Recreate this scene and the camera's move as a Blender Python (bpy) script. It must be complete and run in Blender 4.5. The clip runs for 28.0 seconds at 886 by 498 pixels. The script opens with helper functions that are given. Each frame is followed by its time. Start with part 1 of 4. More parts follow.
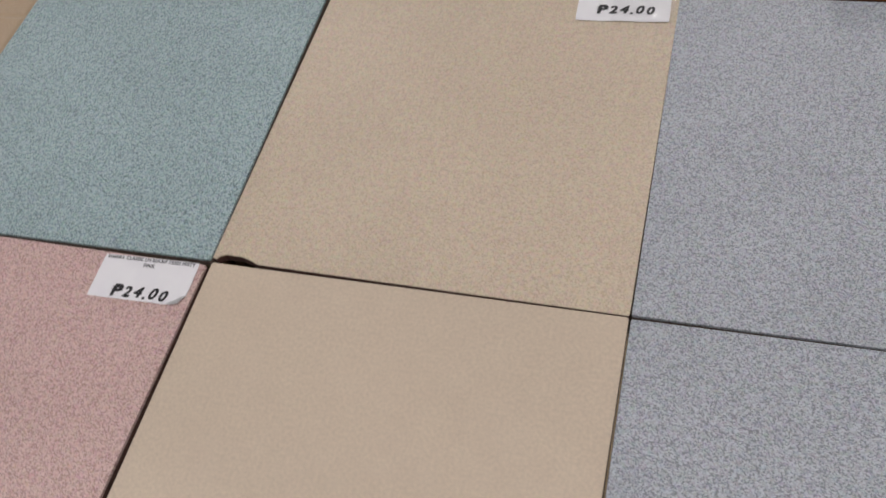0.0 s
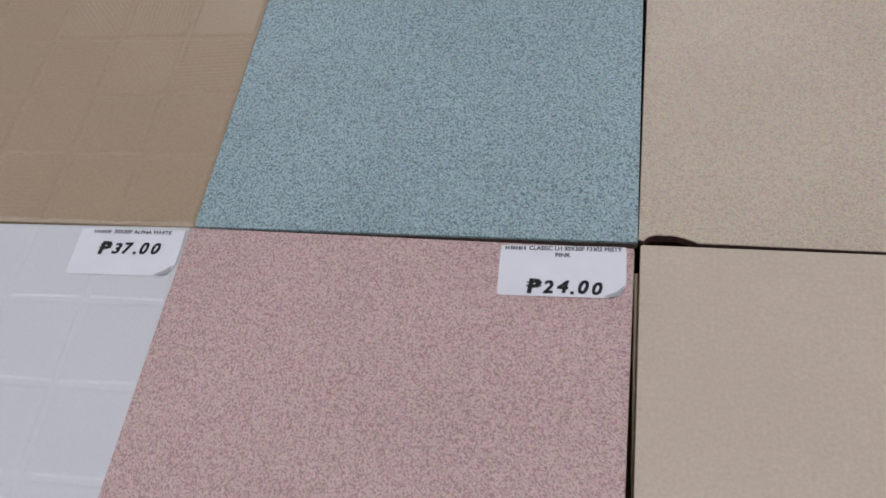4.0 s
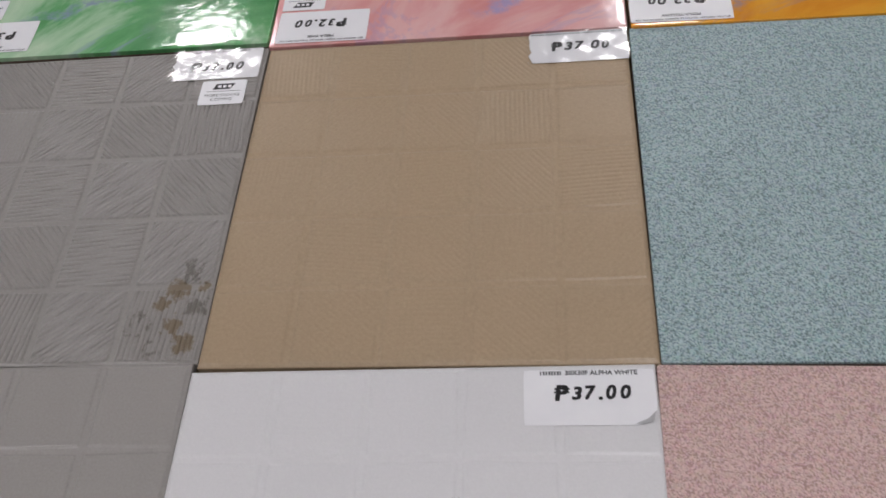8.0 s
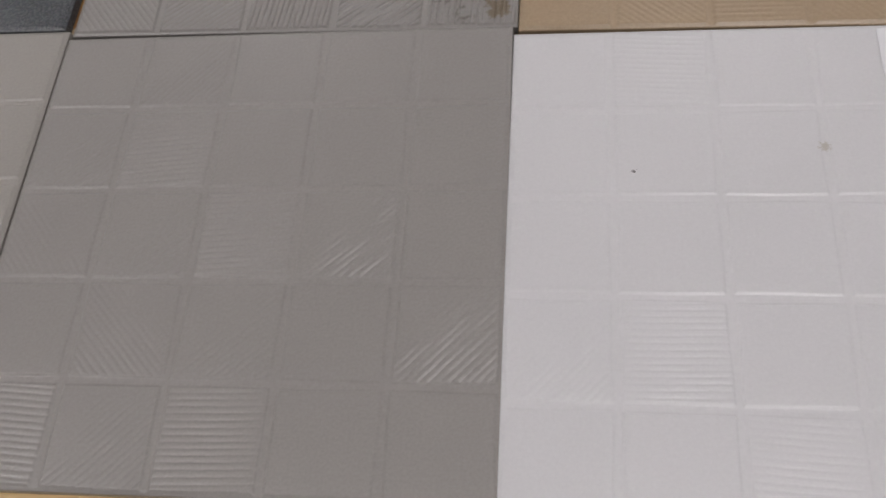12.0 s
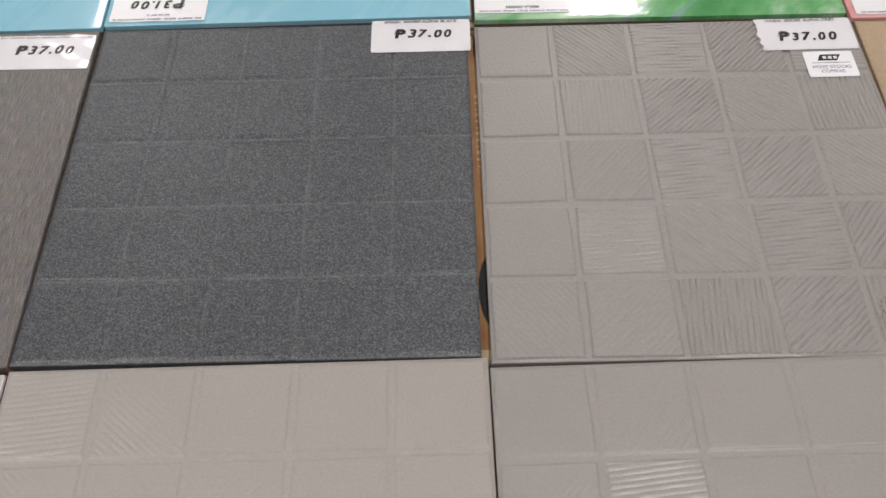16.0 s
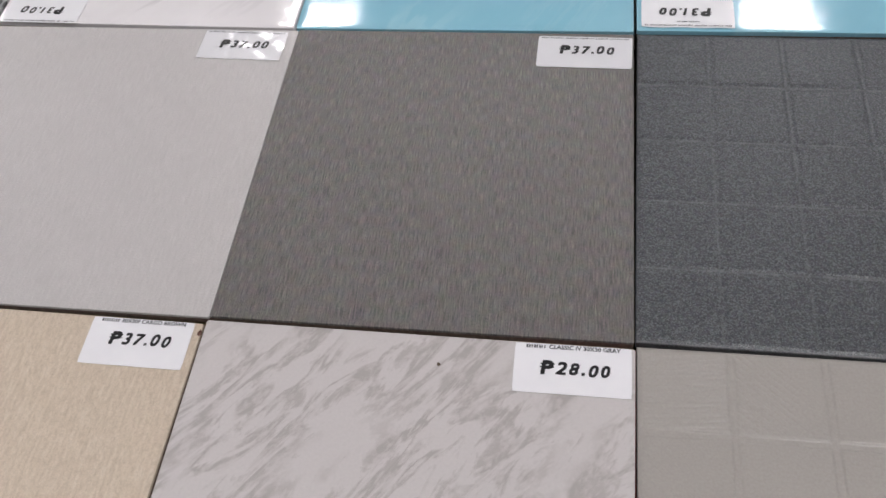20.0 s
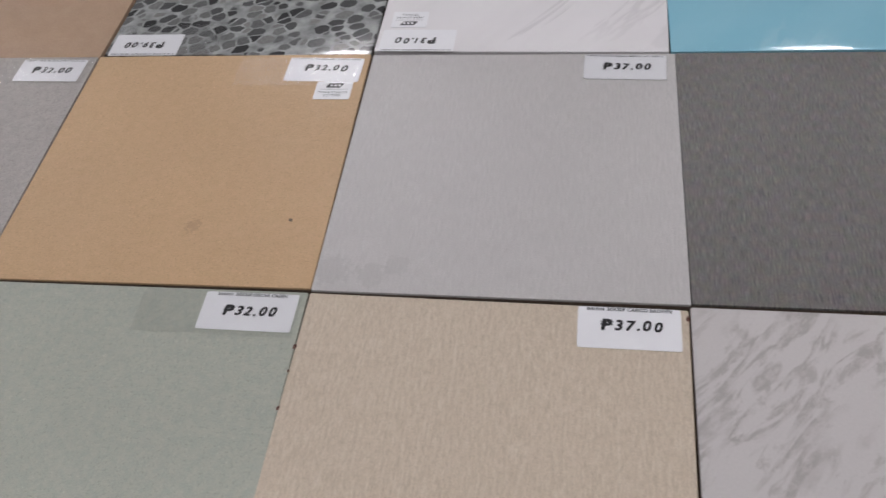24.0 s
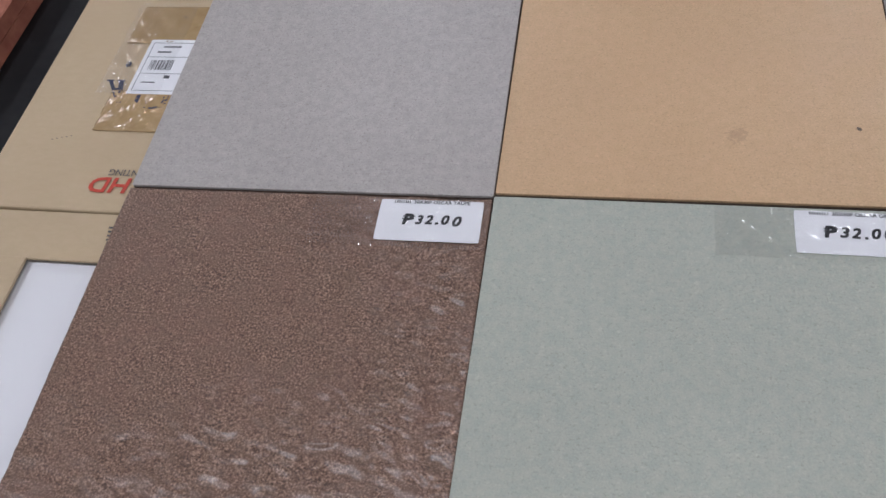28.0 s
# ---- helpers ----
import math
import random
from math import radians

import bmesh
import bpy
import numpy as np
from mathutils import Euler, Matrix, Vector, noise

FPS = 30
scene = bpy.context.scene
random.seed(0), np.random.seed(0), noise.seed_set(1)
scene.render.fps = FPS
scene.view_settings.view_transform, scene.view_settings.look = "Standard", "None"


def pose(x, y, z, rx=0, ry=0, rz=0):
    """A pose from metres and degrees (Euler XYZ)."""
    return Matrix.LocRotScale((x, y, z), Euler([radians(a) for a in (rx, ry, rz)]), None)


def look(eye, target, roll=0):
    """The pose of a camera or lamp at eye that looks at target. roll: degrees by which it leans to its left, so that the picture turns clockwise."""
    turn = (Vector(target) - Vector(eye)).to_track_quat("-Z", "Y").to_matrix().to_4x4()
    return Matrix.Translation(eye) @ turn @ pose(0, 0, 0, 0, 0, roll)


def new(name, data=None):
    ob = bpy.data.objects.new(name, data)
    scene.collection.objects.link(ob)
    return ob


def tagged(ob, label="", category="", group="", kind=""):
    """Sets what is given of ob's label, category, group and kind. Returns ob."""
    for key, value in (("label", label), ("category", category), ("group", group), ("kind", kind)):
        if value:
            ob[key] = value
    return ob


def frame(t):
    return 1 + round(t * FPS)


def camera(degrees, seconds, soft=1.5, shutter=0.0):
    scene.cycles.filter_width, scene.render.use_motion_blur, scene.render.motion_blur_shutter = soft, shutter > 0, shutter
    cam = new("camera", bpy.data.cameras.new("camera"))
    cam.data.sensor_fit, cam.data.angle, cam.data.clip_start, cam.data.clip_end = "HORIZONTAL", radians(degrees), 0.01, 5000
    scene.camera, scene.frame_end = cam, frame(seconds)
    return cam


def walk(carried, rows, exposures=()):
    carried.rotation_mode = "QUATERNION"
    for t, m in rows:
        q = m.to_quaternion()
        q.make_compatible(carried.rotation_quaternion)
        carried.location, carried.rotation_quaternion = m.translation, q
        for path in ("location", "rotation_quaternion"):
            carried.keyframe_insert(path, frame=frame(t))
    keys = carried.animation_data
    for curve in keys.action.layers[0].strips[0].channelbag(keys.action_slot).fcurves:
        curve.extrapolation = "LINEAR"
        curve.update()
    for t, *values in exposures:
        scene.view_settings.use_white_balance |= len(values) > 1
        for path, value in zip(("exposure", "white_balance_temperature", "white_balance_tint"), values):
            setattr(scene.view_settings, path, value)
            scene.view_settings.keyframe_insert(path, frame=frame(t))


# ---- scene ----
cam = camera(53.94, 28.0, 1.5, 0.22)
PATH = [
    (0, (-0.2799, -0.2812, 1.1995), (-0.8024, 0.7386, -0.4398), -16.75),
    (0.5, (-0.3280, -0.2816, 1.2179), (-0.7390, 0.8454, -0.3824), -14.52),
    (1, (-0.3444, -0.2698, 1.2149), (-0.7074, 0.9020, -0.3646), -12.38),
    (1.5, (-0.3690, -0.2852, 1.2074), (-0.7155, 0.8790, -0.3814), -10.55),
    (2, (-0.4221, -0.3390, 1.2027), (-0.8574, 0.7319, -0.4294), -13.73),
    (2.5, (-0.4790, -0.3913, 1.2057), (-0.9865, 0.6092, -0.4501), -16.63),
    (4.5, (-0.6678, -0.2542, 1.1698), (-0.9757, 0.7703, -0.5201), -14.39),
    (5, (-0.7033, -0.2201, 1.1880), (-0.9478, 0.8840, -0.4616), -12.12),
    (5.5, (-0.7312, -0.1968, 1.2058), (-0.9241, 0.9374, -0.4301), -11.05),
    (6, (-0.7730, -0.2150, 1.1949), (-0.9469, 0.9490, -0.4221), -10.54),
    (6.5, (-0.8358, -0.2386, 1.1842), (-1.0345, 0.9180, -0.4353), -11.29),
    (7, (-0.9097, -0.2664, 1.1839), (-1.1241, 0.8673, -0.4497), -11.59),
    (7.5, (-0.9457, -0.2703, 1.1873), (-1.1783, 0.8562, -0.4488), -12.24),
    (8, (-0.9759, -0.2496, 1.1887), (-1.2180, 0.8866, -0.4393), -11.51),
    (8.5, (-1.0149, -0.2072, 1.1813), (-1.2841, 0.9295, -0.4421), -11.20),
    (9, (-1.0341, -0.1938, 1.1734), (-1.3152, 0.9418, -0.4488), -10.88),
    (9.5, (-1.0701, -0.2204, 1.1679), (-1.3369, 0.9289, -0.4471), -10.13),
    (10, (-1.1068, -0.2661, 1.1829), (-1.3329, 0.8182, -0.4824), -10.37),
    (10.5, (-1.1196, -0.3090, 1.1629), (-1.3579, 0.7335, -0.5272), -12.25),
    (11, (-1.1282, -0.3387, 1.1485), (-1.3840, 0.6394, -0.5772), -14.21),
    (11.5, (-1.1401, -0.3532, 1.1420), (-1.4044, 0.5721, -0.6113), -15.17),
    (12, (-1.1778, -0.3706, 1.1315), (-1.4486, 0.5184, -0.6395), -14.30),
    (12.5, (-1.2242, -0.3792, 1.1403), (-1.5427, 0.4590, -0.6475), -15.19),
    (13, (-1.2677, -0.3629, 1.1509), (-1.6398, 0.4757, -0.6263), -16.91),
    (13.5, (-1.3547, -0.3262, 1.1498), (-1.7663, 0.4743, -0.6362), -18.90),
    (15.5, (-1.5187, -0.2309, 1.1851), (-1.5576, 0.8534, -0.4950), -3.03),
    (16, (-1.5383, -0.2326, 1.1879), (-1.5481, 0.8714, -0.4798), -1.61),
    (16.5, (-1.5674, -0.2482, 1.1929), (-1.5630, 0.8939, -0.4490), -1.89),
    (17, (-1.6166, -0.2986, 1.2002), (-1.6122, 0.8612, -0.4291), -2.54),
    (17.5, (-1.6712, -0.3124, 1.1990), (-1.6751, 0.8736, -0.4114), -2.99),
    (18, (-1.7288, -0.2992, 1.1900), (-1.7622, 0.8972, -0.4123), -3.21),
    (18.5, (-1.7755, -0.2900, 1.2038), (-1.9134, 0.8400, -0.4407), -6.19),
    (19, (-1.8105, -0.2923, 1.2165), (-2.0396, 0.7837, -0.4538), -8.94),
    (19.5, (-1.8324, -0.2864, 1.2205), (-2.1108, 0.8040, -0.4328), -9.14),
    (20, (-1.8589, -0.2787, 1.2253), (-2.1522, 0.8278, -0.4146), -8.98),
    (20.5, (-1.8919, -0.2827, 1.2400), (-2.1931, 0.8179, -0.4025), -9.13),
    (21, (-1.9270, -0.3058, 1.2563), (-2.2207, 0.7996, -0.3844), -10.06),
    (21.5, (-1.9820, -0.3529, 1.2769), (-2.2681, 0.7803, -0.3461), -11.85),
    (23.5, (-2.1306, -0.4194, 1.2691), (-2.4077, 0.8146, -0.2803), -9.74),
    (24, (-2.1950, -0.3962, 1.2604), (-2.5184, 0.8350, -0.2822), -9.38),
    (24.5, (-2.2623, -0.3923, 1.2595), (-2.6391, 0.8179, -0.2875), -9.77),
    (25, (-2.3110, -0.3797, 1.2471), (-2.7412, 0.8046, -0.3060), -10.33),
    (25.5, (-2.3471, -0.3642, 1.2428), (-2.8072, 0.7950, -0.3207), -10.60),
    (26, (-2.3848, -0.3706, 1.2422), (-2.8540, 0.7822, -0.3234), -10.48),
    (26.5, (-2.4613, -0.3890, 1.2474), (-2.9257, 0.7449, -0.3333), -10.69),
    (27, (-2.5337, -0.4064, 1.2358), (-2.9784, 0.7112, -0.3620), -11.73),
    (27.5, (-2.5913, -0.4194, 1.2257), (-3.0031, 0.6871, -0.3887), -12.41),
    (28, (-2.6235, -0.4091, 1.2202), (-3.0195, 0.6955, -0.3994), -12.78),
]
EXPOSURES = [(0.0, 0.06, 6650, 10), (1.0, 0.0, 6420, 10), (2.0, 0.04, 6280, 10), (5.0, -0.09, 5900, 10), (6.0, -0.08, 5830, 10), (8.0, -0.03, 6450, 10), (9.0, -0.06, 6400, 10), (10.0, -0.02, 6350, 10), (12.0, -0.05, 6600, 10),
             (13.0, 0.02, 6650, 10), (16.0, 0.53, 6780, 10), (18.0, 0.47, 6700, 10), (19.0, 0.39, 6670, 10), (20.0, 0.31, 6500, 10), (21.0, 0.2, 6550, 10), (24.0, 0.0, 6350, 10), (26.0, -0.05, 6130, 10),
             (27.0, 0.03, 6080, 10), (28.0, 0.19, 5930, 10)]
walk(cam, [(t, look(eye, target, roll)) for t, eye, target, roll in PATH], EXPOSURES)

# ---------- light: bright panels under the high roof of the shop hall ----------
TOP = 0.70            # level of the glazed tile faces
ROOF = 7.25
LAMP_X = (-10.4, -5.05, 0.30, 5.65)
LAMP_Y = ((-1.2, 149.0), (7.58, 102.0))   # rows of panels and their power; the first row is unseen, added as fill
LAMP_W, LAMP_D = 0.72, 1.3

world = bpy.data.worlds.new("world")
world.use_nodes = True
world.node_tree.nodes["Background"].inputs[0].default_value = (0.5, 0.55, 0.6, 1)
world.node_tree.nodes["Background"].inputs[1].default_value = 0.05
scene.world = world
for lx in LAMP_X:
    for ly, power in LAMP_Y:
        ld = bpy.data.lights.new("panel_lamp", "AREA")
        ld.shape, ld.size, ld.size_y, ld.energy, ld.color = "RECTANGLE", LAMP_W, LAMP_D, power, (1.0, 0.965, 0.985)
        lo = new("panel_lamp", ld)
        lo.matrix_world = pose(lx, ly, ROOF - 0.06)


# ---------- node helpers ----------
class Mat:
    """A principled material with short ways to add texture nodes."""

    def __init__(self, name, colour=(0.5, 0.5, 0.5), rough=0.5, metal=0.0, spec=0.5):
        self.m = bpy.data.materials.new(name)
        self.m.use_nodes = True
        self.nt = self.m.node_tree
        self.b = self.nt.nodes["Principled BSDF"]
        self.b.inputs["Base Color"].default_value = (*colour, 1)
        self.b.inputs["Roughness"].default_value = rough
        self.b.inputs["Metallic"].default_value = metal
        self.b.inputs["Specular IOR Level"].default_value = spec
        self.co = self.nt.nodes.new("ShaderNodeTexCoord").outputs["Object"]
        self.heights = []

    def n(self, kind, **inputs):
        node = self.nt.nodes.new(kind)
        for key, value in inputs.items():
            self.put(node.inputs[key.replace("_", " ")], value)
        return node

    def put(self, socket, value):
        if isinstance(value, bpy.types.NodeSocket):
            self.nt.links.new(value, socket)
        else:
            socket.default_value = value

    def at(self, scale=(1, 1, 1), turn=0.0, move=(0, 0, 0)):
        node = self.n("ShaderNodeMapping", Vector=self.co)
        node.vector_type = "TEXTURE"
        node.inputs["Scale"].default_value = [1 / v for v in scale]
        node.inputs["Rotation"].default_value = (0, 0, radians(turn))
        node.inputs["Location"].default_value = move
        return node.outputs[0]

    def noise(self, scale, detail=2.0, rough=0.5, vec=None, warp=0.0):
        node = self.n("ShaderNodeTexNoise", Vector=vec or self.co)
        node.inputs["Scale"].default_value = scale
        node.inputs["Detail"].default_value = detail
        node.inputs["Roughness"].default_value = rough
        node.inputs["Distortion"].default_value = warp
        return node.outputs[0]

    def ramp(self, fac, stops, ease="LINEAR"):
        node = self.n("ShaderNodeValToRGB", Fac=fac)
        node.color_ramp.interpolation = ease
        els = node.color_ramp.elements
        while len(els) < len(stops):
            els.new(0.5)
        for el, (p, c) in zip(els, stops):
            el.position = p
            el.color = (*c, 1) if isinstance(c, tuple) else (c, c, c, 1)
        return node.outputs[0]

    def mix(self, fac, a, b, way="MIX"):
        node = self.nt.nodes.new("ShaderNodeMix")
        node.data_type, node.blend_type = "RGBA", way
        self.put(node.inputs[0], fac)
        for k, v in ((6, a), (7, b)):
            self.put(node.inputs[k], (*v, 1) if isinstance(v, tuple) else v)
        return node.outputs[2]

    def math(self, op, a, b=0.0):
        node = self.nt.nodes.new("ShaderNodeMath")
        node.operation = op
        self.put(node.inputs[0], a)
        self.put(node.inputs[1], b)
        return node.outputs[0]

    def spot(self, x, y, r, grain=90.0, hard=0.08, level=0.5):
        """A ragged patch round one point of the face."""
        d = self.n("ShaderNodeVectorMath", Vector=self.co)
        d.operation = "DISTANCE"
        d.inputs[1].default_value = (x, y, 0)
        near = self.math("SUBTRACT", 1.0, self.math("DIVIDE", d.outputs["Value"], r))
        rag = self.math("ADD", self.math("MULTIPLY", near, 0.6), self.math("SUBTRACT", self.noise(grain, 4, 0.6), 0.5))
        return self.ramp(rag, [(max(0, level - 0.3 - hard), 0.0), (level - 0.3 + hard, 1.0)])

    def colour(self, value):
        self.put(self.b.inputs["Base Color"], value)
        return self

    def gloss(self, value):
        self.put(self.b.inputs["Roughness"], value)
        return self

    def bump(self, height, strength=0.3, depth=0.001):
        node = self.n("ShaderNodeBump", Height=height)
        node.inputs["Strength"].default_value = strength
        node.inputs["Distance"].default_value = depth
        if self.heights:
            self.nt.links.new(self.heights[-1], node.inputs["Normal"])
        self.heights.append(node.outputs[0])
        self.nt.links.new(node.outputs[0], self.b.inputs["Normal"])
        return self


def tone(c, k):
    return tuple(min(1.0, v * k) for v in c)


def speckled(name, base, dark, light, scale=1000, rough=0.42, much=0.8, relief=0.3):
    """Fine granite-like print: small dark and light grains on a middle tone that drifts a little in hue."""
    k = Mat(name, rough=rough)
    cell = k.n("ShaderNodeTexVoronoi", Vector=k.co)
    cell.inputs["Scale"].default_value = scale * 1.1
    pick = k.n("ShaderNodeSeparateColor", Color=cell.outputs["Color"])
    drift = k.math("MULTIPLY", k.math("SUBTRACT", k.noise(scale * 0.5, 2, 0.6), 0.5), 1.0)
    lot = k.math("ADD", pick.outputs[0], drift)
    hue = k.n("ShaderNodeTexNoise", Vector=k.co)
    hue.inputs["Scale"].default_value, hue.inputs["Detail"].default_value = 260, 4
    c = k.mix(0.30, base, hue.outputs["Color"], "OVERLAY")
    c = k.mix(k.ramp(k.noise(38, 3), [(0.35, 0.0), (0.7, 0.5)]), c, tone(base, 0.93))
    c = k.mix(k.math("MULTIPLY", k.ramp(lot, [(0.66, 0.0), (0.78, 1.0)]), much), c, light)
    c = k.mix(k.math("MULTIPLY", k.ramp(lot, [(0.20, 1.0), (0.34, 0.0)]), much), c, dark)
    c = k.mix(0.5, c, k.ramp(k.noise(9, 3), [(0.3, 0.92), (0.7, 1.06)]), "MULTIPLY")
    k.colour(c)
    k.gloss(k.ramp(lot, [(0.0, rough - 0.05), (1.0, rough + 0.1)]))
    k.bump(k.noise(scale * 0.6, 2), relief, 0.0005)
    return k


def matt(name, base, other, scale=60, rough=0.45, grain=500, relief=0.15):
    """Nearly plain glaze with soft clouds and a fine grain."""
    k = Mat(name, rough=rough)
    c = k.mix(k.ramp(k.noise(scale, 4, 0.6), [(0.35, 0.0), (0.7, 1.0)]), base, other)
    c = k.mix(k.ramp(k.noise(7, 3), [(0.35, 0.0), (0.75, 0.5)]), c, tone(other, 0.93))
    g = k.noise(grain, 2)
    c = k.mix(0.35, c, k.ramp(g, [(0.3, 0.75), (0.7, 1.15)]), "MULTIPLY")
    k.colour(c)
    k.gloss(k.ramp(k.noise(25, 3), [(0.3, rough - 0.05), (0.7, rough + 0.08)]))
    k.bump(g, relief, 0.0005)
    return k


def streaked(name, base, dark, light, rough=0.4, fine=520, along=26, relief=0.5):
    """Threads that run along the tile, as on brushed wood or linen."""
    k = Mat(name, rough=rough)
    thread = k.noise(1.0, 3, 0.6, k.at((fine, along, 1)))
    wide = k.noise(1.0, 2, 0.5, k.at((fine * 0.22, along * 0.35, 1)))
    dots = k.noise(800, 2)
    c = k.ramp(thread, [(0.34, dark), (0.5, base), (0.66, light)])
    c = k.mix(k.ramp(wide, [(0.4, 0.0), (0.65, 0.45)]), c, base)
    c = k.mix(0.35, c, k.ramp(dots, [(0.3, 0.7), (0.7, 1.2)]), "MULTIPLY")
    k.colour(c)
    k.gloss(k.ramp(wide, [(0.3, rough - 0.06), (0.7, rough + 0.1)]))
    k.bump(thread, relief, 0.0007)
    k.bump(dots, relief * 0.3, 0.0004)
    return k


def marbled(name, stops, vein, scale=5.0, turn=30, seed=0.0, rough=0.08, veins=0.55, stretch=2.2, cracks=(), ripple=0.16, lean=0.0):
    """Glossy printed marble: drifting clouds of colour, thin broken veins, and wide cracks along given lines (x0, y0, x1, y1, width)."""
    k = Mat(name, rough=rough)
    v = k.at((scale, scale * stretch, 1), turn, (seed, seed * 0.7, 0))
    cloud = k.noise(1.0, 6, 0.6, v, 1.1)
    if lean:
        cloud = k.math("ADD", cloud, k.math("MULTIPLY", k.n("ShaderNodeSeparateXYZ", Vector=k.co).outputs[0], lean))
    c = k.ramp(cloud, stops)
    path = k.noise(0.9, 5, 0.65, k.at((scale * 0.8, scale * stretch, 1), turn, (seed + 3.1, 1.7, 0)), 1.3)
    line = k.ramp(path, [(0.475, 0.0), (0.497, veins), (0.507, veins), (0.53, 0.0)])
    gate = k.ramp(k.noise(scale * 1.3, 2, 0.5, k.at((1, 1, 1), 0, (seed, 5, 0))), [(0.45, 0.0), (0.58, 1.0)])
    c = k.mix(k.math("MULTIPLY", line, gate), c, vein)
    axes = k.n("ShaderNodeSeparateXYZ", Vector=k.co)
    for x0, y0, x1, y1, wide in cracks:
        long_ = math.hypot(x1 - x0, y1 - y0)
        ux, uy = (x1 - x0) / long_, (y1 - y0) / long_
        across = k.math("ADD", k.math("MULTIPLY", axes.outputs[0], -uy), k.math("ADD", k.math("MULTIPLY", axes.outputs[1], ux), uy * x0 - ux * y0))
        along = k.math("ADD", k.math("MULTIPLY", axes.outputs[0], ux), k.math("ADD", k.math("MULTIPLY", axes.outputs[1], uy), -ux * x0 - uy * y0))
        off = k.math("ADD", across, k.math("MULTIPLY", k.math("SUBTRACT", k.noise(22, 4, 0.65), 0.5), 0.05))
        band = k.ramp(k.math("DIVIDE", k.math("ABSOLUTE", off), wide), [(0.25, 1.0), (1.0, 0.0)])
        ends = k.ramp(k.math("ABSOLUTE", k.math("SUBTRACT", k.math("DIVIDE", along, long_), 0.5)), [(0.42, 1.0), (0.56, 0.0)])
        torn = k.ramp(k.noise(75, 4, 0.7), [(0.40, 0.15), (0.56, 0.9)])
        c = k.mix(k.math("MULTIPLY", k.math("MULTIPLY", band, ends), torn), c, vein)
    k.colour(c)
    k.bump(k.noise(95, 2), ripple, 0.0006)
    k.bump(k.noise(14, 1), 0.06, 0.003)
    return k


def embossed(name, base, fleck, rough=0.3, grain=600, depth=0.2, much=0.3, span=(0.82, 1.12)):
    """Moulded glaze: colour is plain but for a fine grain and faint clouds."""
    k = Mat(name, rough=rough)
    g = k.noise(grain, 2)
    c = k.mix(k.ramp(k.noise(330, 2), [(0.35, 0.0), (0.65, 0.6)]), base, fleck)
    c = k.mix(much, c, k.ramp(g, [(0.32, span[0]), (0.68, span[1])]), "MULTIPLY")
    k.colour(c)
    k.gloss(rough)
    k.bump(g, depth, 0.0004)
    return k


# ---------- materials ----------
BISCUIT = Mat("red_clay_body", (0.2, 0.1, 0.07), 0.9)
BISCUIT.colour(BISCUIT.ramp(BISCUIT.noise(220, 3), [(0.3, (0.07, 0.03, 0.024)), (0.7, (0.15, 0.07, 0.052))]))
PALE_BODY = Mat("pale_clay_body", (0.4, 0.33, 0.25), 0.9)
PALE_BODY.colour(PALE_BODY.ramp(PALE_BODY.noise(220, 3), [(0.3, (0.13, 0.09, 0.07)), (0.7, (0.23, 0.165, 0.125))]))

M = {}
M["A0"] = speckled("blue_grey_granite_glaze", (0.392, 0.418, 0.455), (0.19, 0.198, 0.222), (0.535, 0.575, 0.615), 1050, 0.42, 0.8)
M["B0"] = M["A0"]
M["A1"] = matt("plain_cream_glaze", (0.63, 0.53, 0.41), (0.605, 0.505, 0.39), 60, 0.4, 420, 0.12)
M["B1"] = speckled("cream_granite_glaze", (0.60, 0.50, 0.38), (0.40, 0.32, 0.23), (0.68, 0.60, 0.48), 950, 0.4, 0.5)
M["A2"] = speckled("pink_granite_glaze", (0.585, 0.407, 0.374), (0.32, 0.195, 0.178), (0.71, 0.54, 0.51), 1050, 0.42, 0.75)
M["B2"] = speckled("teal_granite_glaze", (0.325, 0.434, 0.447), (0.100, 0.155, 0.167), (0.46, 0.575, 0.585), 1080, 0.42, 0.85)
k = embossed("white_moulded_glaze", (0.72, 0.715, 0.725), (0.70, 0.695, 0.705), 0.32, 600, 0.2, 0.12)
old = k.b.inputs["Base Color"].links[0].from_socket
old = k.mix(k.math("MULTIPLY", k.spot(0.029, 0.064, 0.006, 500, 0.08, 0.62), 0.6), old, (0.42, 0.38, 0.30))
k.colour(k.mix(k.spot(-0.077, 0.0475, 0.0035, 700, 0.05, 0.72), old, (0.16, 0.15, 0.15)))
M["A3"] = k
M["B3"] = embossed("beige_moulded_glaze", (0.42, 0.315, 0.205), (0.38, 0.28, 0.18), 0.36)
M["A4"] = embossed("grey_moulded_glaze", (0.324, 0.306, 0.289), (0.316, 0.298, 0.282), 0.33)
M["A5"] = embossed("warm_grey_moulded_glaze", (0.373, 0.352, 0.323), (0.363, 0.342, 0.314), 0.33)
k = speckled("charcoal_moulded_glaze", (0.072, 0.078, 0.086), (0.028, 0.030, 0.032), (0.165, 0.173, 0.181), 1250, 0.34, 0.7, 0.5)
old = k.b.inputs["Base Color"].links[0].from_socket
# pale lines painted along the pad grid stand for highlights on the grooves
axes = k.n("ShaderNodeSeparateXYZ", Vector=k.co)
glints = []
for axis in (0, 1):
    f = k.math("FRACT", k.math("ADD", k.math("DIVIDE", axes.outputs[axis], 0.06), 8.0))
    glints.append(k.ramp(k.math("ABSOLUTE", k.math("SUBTRACT", f, 0.5)), [(0.0, 0.8 if axis else 0.5), (0.022, 0.0)]))
